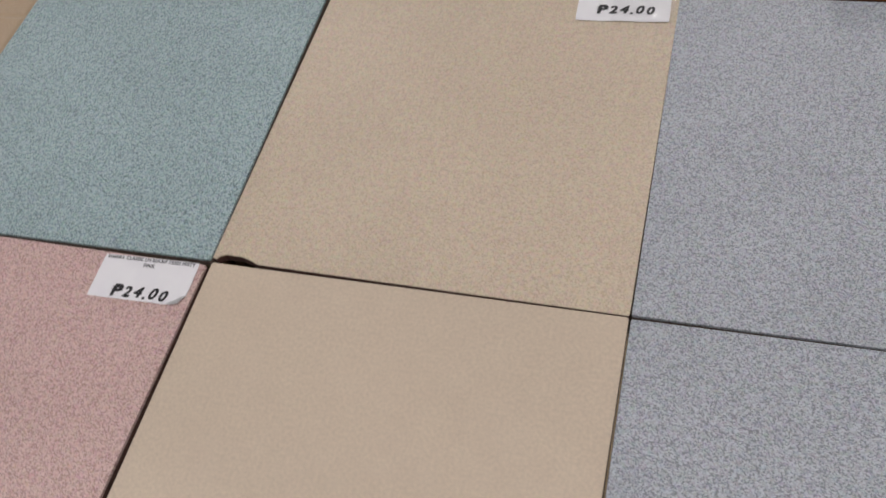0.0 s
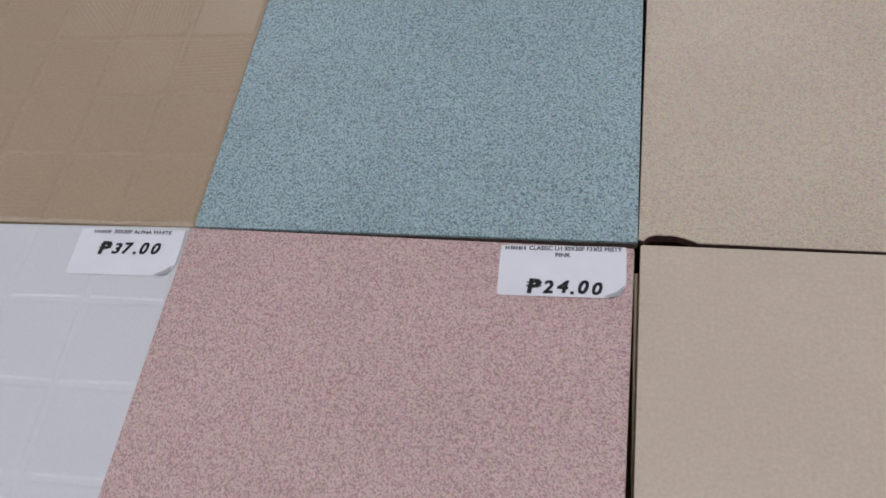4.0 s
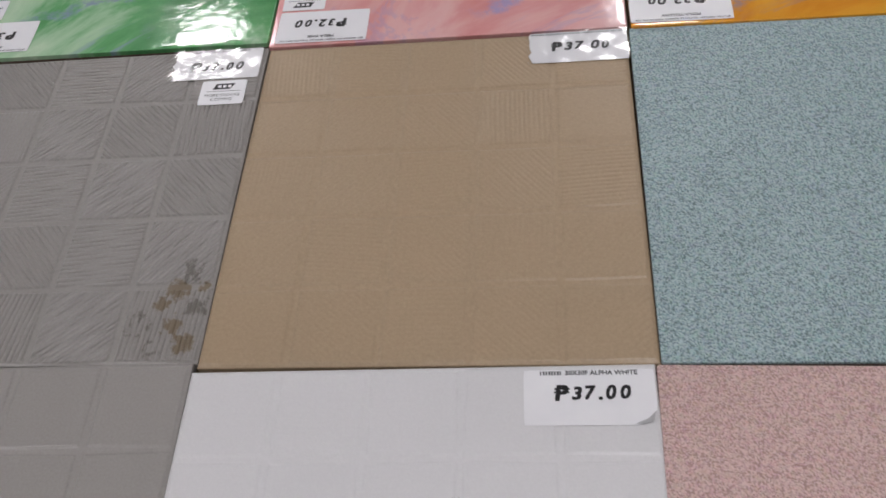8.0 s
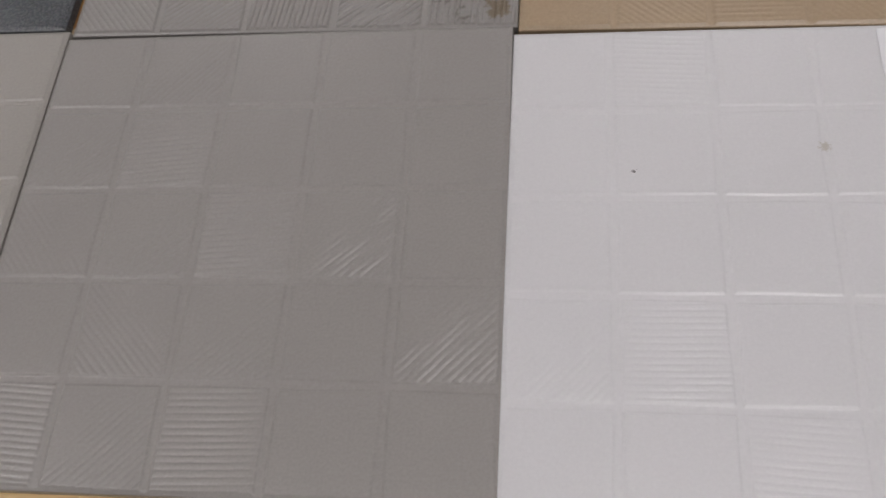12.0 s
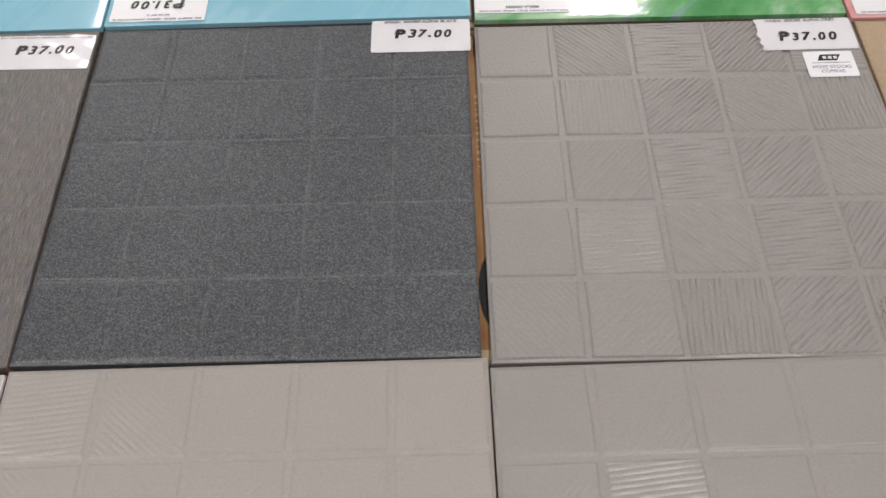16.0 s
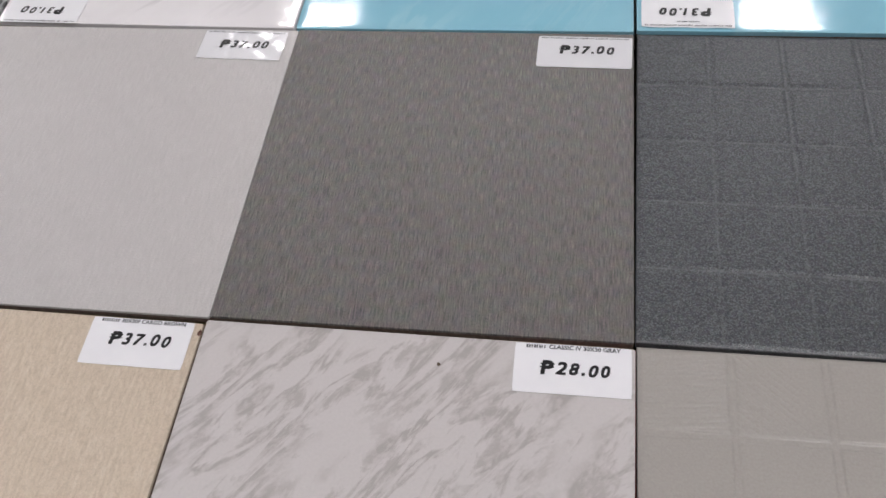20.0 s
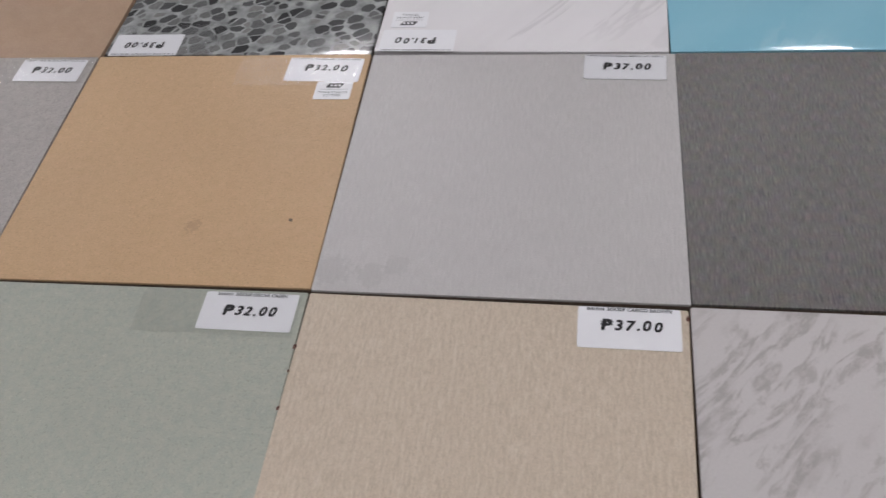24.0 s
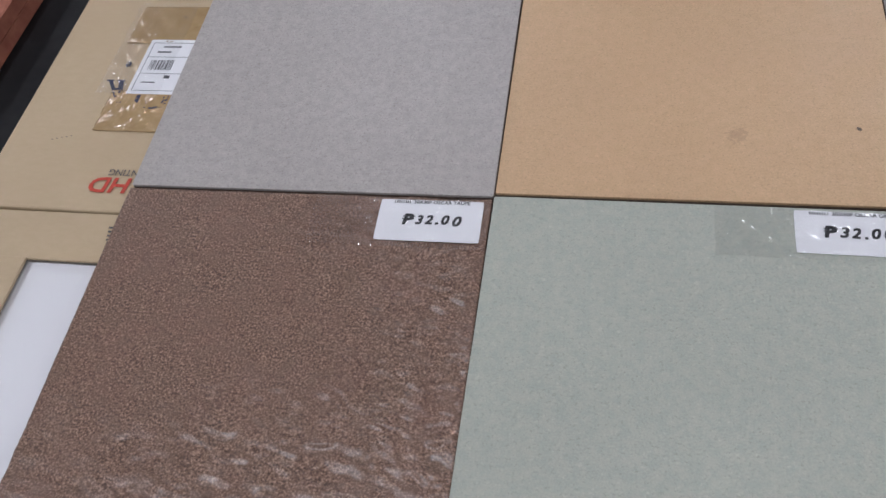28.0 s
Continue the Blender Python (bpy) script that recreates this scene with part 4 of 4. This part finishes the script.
def stock_sticker(key, x, y, w=0.038, h=0.027, turn=0.0, flip=False):
    """Small sticker: a slanted black mark, a rule and two short lines."""
    tile = TILES[key]
    z0 = TOP + LIFT.get(key, 0.0) + 0.0004
    local = pose(x + w, y + h, z0, 0, 0, 180 + turn) if flip else pose(x, y, z0, 0, 0, turn)
    ob = part("stock_sticker", sheet_mesh("stock_sticker", w, h, PAPER), tile, FLAT[key].inverted() @ local, "small white stock sticker")
    mark = ([(0.010, 0.017, 0), (0.025, 0.017, 0), (0.029, 0.0235, 0), (0.013, 0.0235, 0)], [(0, 1, 2, 3)], 0, 0, 0, 1, 0, 0)
    part("black_mark", lettering("black_mark", [mark], 0.0004, INK), ob)
    cut = [bar_piece(0.0145 + i * 0.0042, 0.0188, 0.0172 + i * 0.0042, 0.0216) for i in range(3)]
    part("mark_cutout", lettering("mark_cutout", cut, 0.0005, PAPER), ob)
    pieces = [bar_piece(0.005, 0.0145, w - 0.004, 0.0150)]
    for line, yy in (("MORE STOCKS", 0.0088), ("COMING", 0.0042)):
        vs, fs, wd = glyphs(line, 0.0045)
        pieces.append((vs, fs, (w - wd) / 2, yy, 0.0, 1.0, 0.0, 0.0))
    part("stock_lettering", lettering("stock_lettering", pieces, 0.0004, PRINT_INK), ob)
    return ob


def clear_tape(key, x, y, w, h, turn=0.0, seed=3, crinkle=0.0003):
    tile = TILES[key]
    local = pose(x, y, TOP + LIFT.get(key, 0.0) + 0.0011, 0, 0, turn)
    part("clear_tape", sheet_mesh("clear_tape", w, h, TAPE, 0.0, 0.0005, 0.001, seed, 0.0001, True, crinkle), tile, FLAT[key].inverted() @ local, "crinkled clear adhesive tape")


first = price_sticker("B1", "24.00", -0.3813, 0.2621, 0.075, 0.031, 0.8, wave=0.0005, up=0.4)
part("torn_scrap", sheet_mesh("torn_scrap", 0.022, 0.009, GREY_PAPER, 0, 0.0022, 0.004, 7), first, pose(0.006, 0.0295, 0.0006, 0, 0, 9), "crumpled grey scrap of torn paper")
price_sticker("A2", "24.00", -0.6947, -0.0425, 0.079, 0.0365, 0.6, ("CLASSIC LH 30X30F F3302 MISTY", "PINK"), curl=0.0022, up=0.17)
price_sticker("B3", "37.00", -0.9880, 0.2680, 0.079, 0.0345, 0.3, wave=0.0003, ragged=0.003, up=0.5)
price_sticker("A3", "37.00", -0.9938, -0.0392, 0.079, 0.0365, 0.2, ("30X30F ALPHA WHITE",), curl=0.002, up=0.56)
price_sticker("B4", "37.00", -1.2905, 0.2705, 0.0790, 0.0350, 0.2, ("30X30F ALPHA GREY",), ragged=0.006, up=0.42)
stock_sticker("B4", -1.2578, 0.2408, 0.0385, 0.0272, 0.2)
price_sticker("B5", "37.00", -1.5957, 0.2775, 0.0793, 0.0362, 0.0, ("30X30F ALPHA BLACK",), up=0.55)
price_sticker("B6", "37.00", -1.8983, 0.2675, 0.0800, 0.0375, -0.4, up=0.55)
price_sticker("A6", "28.00", -1.8930, -0.0335, 0.0775, 0.0362, 0.5, ("CLASSIC IV 30X30 GRAY",), up=0.5)
price_sticker("A7", "37.00", -2.1992, -0.0385, 0.0775, 0.0375, 0.2, ("30X30F CARGO BROWN",), up=0.55)
price_sticker("B7", "37.00", -2.2033, 0.2675, 0.0785, 0.0362, -1.0, wave=0.0003, up=0.5)
price_sticker("A8", "32.00", -2.5035, -0.0400, 0.0800, 0.0368, 0.2, ("30X30F OSCAR GREEN",), up=0.5)
price_sticker("B8", "32.00", -2.5060, 0.2625, 0.0795, 0.0365, -1.2, wave=0.0003, up=0.55)
stock_sticker("B8", -2.4682, 0.2348, 0.0375, 0.0265, 0.5)
price_sticker("A9", "32.00", -2.8055, -0.0495, 0.0805, 0.0385, 1.0, ("30X30F OSCAR TAUPE",), up=0.5)
price_sticker("B9", "32.00", -2.8101, 0.2600, 0.076, 0.0355, -0.3, up=0.5)
price_sticker("C0", "32.00", -0.2871, 0.3062, 0.082, 0.038, 0.4, flip=True, up=0.6)
price_sticker("C1", "32.00", -0.5994, 0.3141, 0.081, 0.037, 0.0, ("", "PERLA BLUE"), flip=True, up=0.35)
price_sticker("C2", "32.00", -0.9050, 0.3045, 0.0810, 0.040, -0.8, ("", "PERLA YELLOW"), flip=True, curl=0.0015, up=0.35)
price_sticker("C3", "32.00", -1.2031, 0.3085, 0.0795, 0.039, -0.6, ("", "PERLA PINK"), flip=True, up=0.4)
price_sticker("C4", "32.00", -1.5115, 0.3195, 0.0790, 0.040, -0.4, ("", "PERLA GREEN"), flip=True, up=0.45)
price_sticker("C5", "31.00", -1.8110, 0.3178, 0.0785, 0.0362, 0.2, ("", ""), flip=True, up=0.45, wave=0.0006)
price_sticker("C7", "31.00", -2.4147, 0.3090, 0.079, 0.0355, -0.4, flip=True, up=0.5)
price_sticker("C8", "39.00", -2.7156, 0.3029, 0.079, 0.036, 0.5, flip=True, up=0.5)
price_sticker("C9", "37.00", -3.0281, 0.3035, 0.081, 0.036, 0.5, flip=True, up=0.5)
for key, x, y in (("C1", -0.5939, 0.3570), ("C2", -0.8937, 0.3507), ("C3", -1.2029, 0.3507), ("C4", -1.5112, 0.3642), ("C5", -1.8017, 0.3537), ("C7", -2.4078, 0.3490)):
    stock_sticker(key, x, y, flip=True)
clear_tape("B8", -2.5579, 0.2540, 0.128, 0.0435, 0.2, 3, 0.0005)
clear_tape("A8", -2.5583, -0.0462, 0.138, 0.043, 0.2, 4, 0.0004)
clear_tape("A9", -2.8585, -0.0565, 0.138, 0.046, 0.6, 5, 0.0004)
clear_tape("B9", -2.8253, 0.2545, 0.098, 0.0425, -0.2, 6, 0.0003)
clear_tape("C8", -2.7171, 0.3019, 0.125, 0.052, 0.4, 8, 0.00035)
clear_tape("B1", -0.3530, 0.2600, 0.050, 0.036, 0.8, 9, 0.00009)
clear_tape("B3", -0.9890, 0.2672, 0.081, 0.0365, 0.3, 10, 0.00009)
clear_tape("B4", -1.2915, 0.2698, 0.080, 0.0365, 0.2, 11, 0.00009)
clear_tape("B5", -1.5965, 0.2768, 0.081, 0.0375, 0.0, 12, 0.00006)
clear_tape("B6", -1.8990, 0.2668, 0.0815, 0.0388, -0.4, 13, 0.00006)
clear_tape("B7", -2.2040, 0.2668, 0.080, 0.0375, -1.0, 14, 0.00006)

# small chips along the edges of three tiles
for key, x, y, r in (("A8", -2.4162, -0.052, 0.0024), ("A8", -2.4164, -0.106, 0.0022), ("A8", -2.4163, -0.074, 0.0014), ("A7", -2.1168, -0.008, 0.0022), ("C9", -2.909, 0.3015, 0.0026), ("C9", -2.866, 0.3015, 0.0022)):
    chip = bmesh.new()
    rnd = random.Random(int(abs(x * 1000 + y * 5000)))
    chip.faces.new([chip.verts.new((r * rnd.uniform(0.5, 1.0) * math.cos(i * 0.785), r * rnd.uniform(0.7, 1.4) * math.sin(i * 0.785), 0.0)) for i in range(8)])
    part("edge_chip", from_bm("edge_chip", chip, BISCUIT), TILES[key], FLAT[key].inverted() @ pose(x, y, TOP + 0.0003), "dark chip in the edge")

# ---------- cartons, table and neighbours ----------
BED = TOP - THICK - 0.0006      # the cartons' upper side
DEEP = 0.11
TABLE = BED - DEEP - 0.001


def carton_body(name, sx, sy, sz, mat):
    """The walls and bottom of a closed carton, its top at z = 0."""
    return from_bm(name, box_bm(sx, sy, sz, 0.0022, (0, 0, -sz / 2)), mat)


EDGES = [0.31, 0.0, -0.3125, -0.6155, -0.94, -1.264, -1.579, -1.893, -2.2, -2.52, -2.846]
cart = {}
SPLITS = [0.31, -0.0035, -0.3058, -0.607, -0.9115, -1.2098, -1.53, -1.8138, -2.115, -2.4168, -2.846]
for r_ in ("front", "middle", "back"):
    for i in range(len(EDGES) - 1):
        cuts = EDGES if r_ == "front" else SPLITS
        x1, x0 = cuts[i] - 0.004, cuts[i + 1] + 0.004
        col = max(0, i - 1)
        ya = sum(FRONT[col][2:4] + MIDDLE[col][2:4]) / 4
        half = 0.0012 if col in (4, 5) else 0.014 if col == 1 else 0.0045
        yb = sum(MIDDLE[col][2:4]) / 2 + 0.301
        y0, y1 = {"front": (-0.3155, ya - half), "middle": (ya + half, yb - 0.003), "back": (yb + 0.006, 0.612)}[r_]
        mat = RED_BOARD if (r_, i) == ("front", 6) else YELLOW_KRAFT if (r_, i) == ("front", 5) else KRAFT
        ob = new("tile_carton", carton_body("tile_carton", x1 - x0, y1 - y0, DEEP - 0.0032, mat))
        ob.matrix_world = pose((x0 + x1) / 2, (y0 + y1) / 2, BED - 0.0032)
        tagged(ob, "red printed board carton of tiles under the samples" if mat is RED_BOARD else "yellowish kraft board carton of tiles under the samples" if mat is YELLOW_KRAFT else "brown kraft board carton of tiles under the samples", "carton", "cartons under the tile samples")
        for side in (-1, 1):
            part("flap", from_bm("flap", box_bm(x1 - x0 - 0.001, (y1 - y0) / 2 - 0.0012, 0.003, 0.0008, (0, side * (y1 - y0) / 4, 0.0017)), mat), ob)
        cart[r_, i] = ob
# piece of brown tape on the corner of the yellowish carton
part("packing_tape", quads_mesh("packing_tape", [(0.1215, -0.1578, 0.1555, -0.137)], 0.0034, BROWN_TAPE), cart["front", 5], label="shiny brown packing tape")
# flat black oval painted on the carton for a dark hole, seen down the wide joint
mark = bmesh.new()
bmesh.ops.create_circle(mark, cap_ends=True, segments=24, radius=0.5)
bmesh.ops.scale(mark, vec=(0.02, 0.058, 1), verts=mark.verts)
part("hole_patch", from_bm("hole_patch", mark, INK), cart["middle", 5], pose(-1.508 - (SPLITS[5] + SPLITS[6]) / 2, 0.056 - 0.149, 0.0037), "flat black oval standing for a dark hole")

# brown band with pale letters on the same carton, where the joint lies open
ox, oy = (SPLITS[5] + SPLITS[6]) / 2, 0.149
part("brown_band", quads_mesh("brown_band", [(-1.525 - ox, 0.012 - oy, -1.502 - ox, 0.296 - oy)], 0.0034, BROWN_BAND), cart["middle", 5], label="orange brown band")
part("pale_print", lettering("pale_print", [bar_piece(-1.5150 - ox, 0.160 + 0.0062 * i - oy, -1.5108 - ox, 0.1612 + 0.0062 * i + 0.0009 * (i % 3) - oy) for i in range(12)], 0.0038, KRAFT), cart["middle", 5], pose(0, 0, 0))

# closed carton that sticks out beyond the last samples, with print, shipping label and tape
big = new("lettered_carton", carton_body("lettered_carton", 0.318, 0.3315, DEEP, KRAFT))
bx, by = -3.011, 0.1343
big.matrix_world = pose(bx, by, BED)
tagged(big, "brown kraft carton with blue and red print and packing tape", "carton", "cartons under the tile samples")


def on_big(x, y, z=0.0):
    return pose(x - bx, y - by, z)


part("packing_tape", sheet_mesh("packing_tape", 0.10, 0.052, BROWN_TAPE, 0, 0.0005, 0.002, 2, 0.0001, False, 0.0005), big, on_big(-3.101, 0.1695, 0.0004), "shiny brown packing tape")
part("packing_tape", sheet_mesh("packing_tape", 0.10, 0.05, BROWN_TAPE, 0, 0.0005, 0.002, 5, 0.0001, False, 0.0004), big, on_big(-3.0905, 0.0565, 0.0004), "shiny brown packing tape")
lab = part("shipping_label", sheet_mesh("shipping_label", 0.075, 0.072, PAPER, 0, 0.0, 0, 9), big, on_big(-3.0750, 0.1020, 0.0013), "white printed shipping label")
rules = [bar_piece(0.004, 0.004, 0.07, 0.0046), bar_piece(0.004, 0.026, 0.07, 0.0266), bar_piece(0.004, 0.048, 0.07, 0.0486), bar_piece(0.004, 0.067, 0.07, 0.0676), bar_piece(0.004, 0.004, 0.0046, 0.067),
         bar_piece(0.012, 0.054, 0.026, 0.056), bar_piece(0.016, 0.061, 0.034, 0.063), bar_piece(0.010, 0.014, 0.024, 0.0155), bar_piece(0.030, 0.020, 0.036, 0.024)]
rnd = random.Random(4)
px = 0.010
while px < 0.034:
    wd = rnd.choice((0.0005, 0.0009, 0.0014))
    rules.append(bar_piece(px, 0.031, px + wd, 0.044))
    px += wd + rnd.choice((0.0006, 0.001))
part("label_print", lettering("label_print", rules, 0.0004, PRINT_INK), lab)
part("clear_tape", sheet_mesh("clear_tape", 0.064, 0.125, TAPE, 0, 0.0003, 0.002, 6, 0.0001, True, 0.0004), big, on_big(-3.105, 0.100, 0.0028), "crinkled clear adhesive tape")


def wedge(points):
    return ([(x, y, 0) for x, y in points], [tuple(range(len(points)))], 0, 0, 0, 1, 0, 0)


# plain strokes in place of the maker's name, as large as it stands on the box
strokes = [wedge([(-3.0865, 0.126), (-3.0915, 0.126), (-3.0835, 0.0975), (-3.0785, 0.0975)]), wedge([(-3.1025, 0.126), (-3.0985, 0.126), (-3.0805, 0.0985), (-3.0845, 0.0985)]),
           bar_piece(-3.104, 0.1242, -3.096, 0.1262), bar_piece(-3.0935, 0.1242, -3.085, 0.1262), bar_piece(-3.094, 0.1135, -3.084, 0.1155),
           bar_piece(-3.066, 0.097, -3.062, 0.1085), bar_piece(-3.054, 0.097, -3.046, 0.108), bar_piece(-3.04, 0.097, -3.034, 0.108),
           wedge([(-3.06, 0.0885), (-3.054, 0.0915), (-3.046, 0.0905), (-3.036, 0.0935), (-3.036, 0.0955), (-3.047, 0.0925), (-3.054, 0.0935), (-3.06, 0.0905)])]
part("maker_mark", lettering("maker_mark", strokes, 0.0011, BLUE_INK), big, pose(0.003 - bx, -0.0065 - by, 0), "dark blue printed strokes")
part("printed_rule", lettering("printed_rule", [bar_piece(-3.096, 0.2395, -3.03, 0.2403)], 0.0011, BLUE_INK), big, pose(0.003 - bx, -0.0065 - by, 0))
for ch, x, y, sz in (("O", -3.040, 0.2535, 0.016), ("C", -3.0465, 0.2230, 0.016), ("e", -3.087, 0.150, 0.014), ("s", -3.072, 0.150, 0.014)):
    vs, fs, wd = glyphs(ch, sz)
    part("printed_letter", lettering("printed_letter", [(vs, fs, x, y, math.pi, 1.0, 0.0, 0.0004)], 0.0011, BLUE_INK), big, pose(0.003 - bx, -0.0065 - by, 0), "dark blue printed letter")
vs, fs, wd = glyphs("HD", 0.0225)
part("red_lettering", lettering("red_lettering", [(vs, fs, -3.0315, 0.0095, math.pi, 1.15, 0.12, 0.001)], 0.0011, RED_INK), big, pose(0.003 - bx, -0.0065 - by, 0), "red printed letters")
vs, fs, wd = glyphs("PRINTING", 0.0095)
part("small_lettering", lettering("small_lettering", [(vs, fs, -3.0165, 0.0195, math.pi, 0.95, 0.0, 0.0)], 0.0011, PRINT_INK), big, pose(0.003 - bx, -0.0065 - by, 0))
dots = [bar_piece(-3.128 + i * 0.0042, 0.0505 + 0.0012 * i, -3.1268 + i * 0.0042, 0.0515 + 0.0012 * i) for i in range(5)]
part("ink_dots", lettering("ink_dots", dots, 0.0008, PRINT_INK), big, pose(0.003 - bx, -0.0065 - by, 0))

# open carton with white tiles standing in front of it
ox0, ox1, oy0, oy1 = -3.168, -2.852, -0.36, -0.0322
bms = [box_bm(ox1 - ox0, 0.003, DEEP, 0.0006, ((ox0 + ox1) / 2, oy1 - 0.0015, -DEEP / 2)), box_bm(ox1 - ox0, 0.003, DEEP, 0.0006, ((ox0 + ox1) / 2, oy0 + 0.0015, -DEEP / 2)),
       box_bm(0.003, oy1 - oy0 - 0.007, DEEP, 0.0006, (ox0 + 0.0015, (oy0 + oy1) / 2, -DEEP / 2)), box_bm(0.003, oy1 - oy0 - 0.007, DEEP, 0.0006, (ox1 - 0.0015, (oy0 + oy1) / 2, -DEEP / 2)),
       box_bm(ox1 - ox0 - 0.007, oy1 - oy0 - 0.007, 0.003, 0.0, ((ox0 + ox1) / 2, (oy0 + oy1) / 2, -DEEP + 0.002))]
openbox = new("open_carton", from_bm("open_carton", join_bm(*bms), KRAFT))
openbox.matrix_world = pose(0, 0, BED - 0.004)
tagged(openbox, "open brown kraft carton with folded flaps holding white tiles", "carton", "cartons under the tile samples")
part("flap", from_bm("flap", box_bm(ox1 - ox0, 0.0475, 0.003, 0.0008), KRAFT), openbox, pose((ox0 + ox1) / 2, oy1 - 0.0242, 0.0018, 0, 0, 0.6), "folded kraft flap")
part("flap", from_bm("flap", box_bm(0.078, 0.275, 0.003, 0.0008), KRAFT), openbox, pose(ox0 + 0.039, oy1 - 0.1855, 0.0018, 0, -1.5, 0.5), "folded kraft flap")
part("flap_print", lettering("flap_print", [bar_piece(-3.0315 + 0.0008 * i, -0.0475 - 0.004 * i, -3.02, -0.0457 - 0.004 * i) for i in range(4)], 0.0036, PRINT_INK), openbox)
under = slab_mesh("white_tile", WHITE_GLOSS, PALE_BODY)
for i in range(11):
    ob = new("white_tile", under)
    ob.matrix_world = pose((ox0 + ox1) / 2, oy0 + 0.168, BED - 0.0075 - i * 0.0088)
    tagged(ob, "plain white glossy tile stacked in the open carton", "floor tile", "white tiles in the open carton")

# terracotta pieces beyond the cartons
for i in range(2):
    ob = new("terracotta_tile", slab_mesh("terracotta_tile", TERRACOTTA, TERRACOTTA, 0.3, 0.004, 0.002, None, 0.019))
    ob.matrix_world = pose(-3.497, 0.36, TABLE + 0.019 * (i + 1) + 0.0003 * i, 0, 0, 0.4 * i)
    tagged(ob, "reddish brown terracotta tile lying on the black table", "floor tile", "terracotta tiles")

# black case that stands on the patterned tile
case = new("black_case", from_bm("black_case", box_bm(0.20, 0.11, 0.048, 0.004, (0, 0, 0.024), 3), BLACK_PLASTIC))
case.matrix_world = pose(-0.08, 0.3845, TOP - 0.0013, -1.2)
tagged(case, "matt black plastic case standing on the patterned tile", "case")
part("lid", from_bm("lid", box_bm(0.202, 0.112, 0.010, 0.003, (0, 0, 0.0535), 3), BLACK_PLASTIC), case)
part("latch", from_bm("latch", box_bm(0.022, 0.004, 0.016, 0.001, (0.03, -0.0575, 0.046)), STEEL), case)

# table under everything
table = new("display_table", None)
table.matrix_world = pose(-1.65, 0.15, 0)
tagged(table, "long black display table with steel legs", "table")
part("tabletop", from_bm("tabletop", box_bm(4.5, 1.1, 0.03, 0.003, (0, 0, TABLE - 0.0155)), BLACK_TOP), table, label="matt black tabletop")
for lx in (-2.15, -0.72, 0.72, 2.15):
    for ly in (-0.48, 0.48):
        part("leg", from_bm("leg", box_bm(0.05, 0.05, TABLE - 0.0315, 0.003, (lx, ly, (TABLE - 0.0315) / 2)), STEEL), table)

# ---------- hall ----------


def slab(name, x0, x1, y0, y1, z0, z1, mat, label):
    ob = new(name, from_bm(name, box_bm(x1 - x0, y1 - y0, z1 - z0, 0, ((x0 + x1) / 2, (y0 + y1) / 2, (z0 + z1) / 2)), mat))
    return tagged(ob, label, name.split("_")[0], "", "structure")


slab("floor", -14, 10, -9, 14, -0.1, 0, CONCRETE, "grey concrete hall floor")
slab("ceiling", -14, 10, -9, 14, ROOF + 0.05, ROOF + 0.2, ROOFING, "pale sheet roof of the hall")
# four walls out of view, added to bounce the lamp light
slab("wall_west", -14.2, -14, -9, 14, 0, ROOF, WALLS, "plain painted wall, unseen, added for bounced light")
slab("wall_east", 10, 10.2, -9, 14, 0, ROOF, WALLS, "plain painted wall, unseen, added for bounced light")
slab("wall_south", -14, 10, -9.2, -9, 0, ROOF, WALLS, "plain painted wall, unseen, added for bounced light")
slab("wall_north", -14, 10, 14, 14.2, 0, ROOF, WALLS, "plain painted wall, unseen, added for bounced light")


def light_fixture(x, y):
    fix = new("ceiling_light", None)
    fix.matrix_world = pose(x, y, ROOF)
    tagged(fix, "white ceiling light with long dividing bars", "ceiling light", "ceiling lights of the hall")
    w2, d2 = LAMP_W / 2 + 0.03, LAMP_D / 2 + 0.03
    frame_ = join_bm(box_bm(LAMP_W + 0.12, LAMP_D + 0.12, 0.03, 0.0, (0, 0, 0.02)), box_bm(0.06, LAMP_D + 0.12, 0.10, 0.0, (w2, 0, -0.045)), box_bm(0.06, LAMP_D + 0.12, 0.10, 0.0, (-w2, 0, -0.045)),
                     box_bm(LAMP_W - 0.002, 0.06, 0.10, 0.0, (0, d2, -0.045)), box_bm(LAMP_W - 0.002, 0.06, 0.10, 0.0, (0, -d2, -0.045)))
    part("housing", from_bm("housing", frame_, HOUSING), fix)
    for i in (-1, 0, 1):
        part("divider", from_bm("divider", box_bm(0.025, LAMP_D - 0.01, 0.03, 0.0, (i * LAMP_W / 4, 0, -0.09)), HOUSING), fix)


# fixtures of the near row are added too, to go with its fill panels
for lx in LAMP_X:
    for ly, power in LAMP_Y:
        light_fixture(lx, ly)
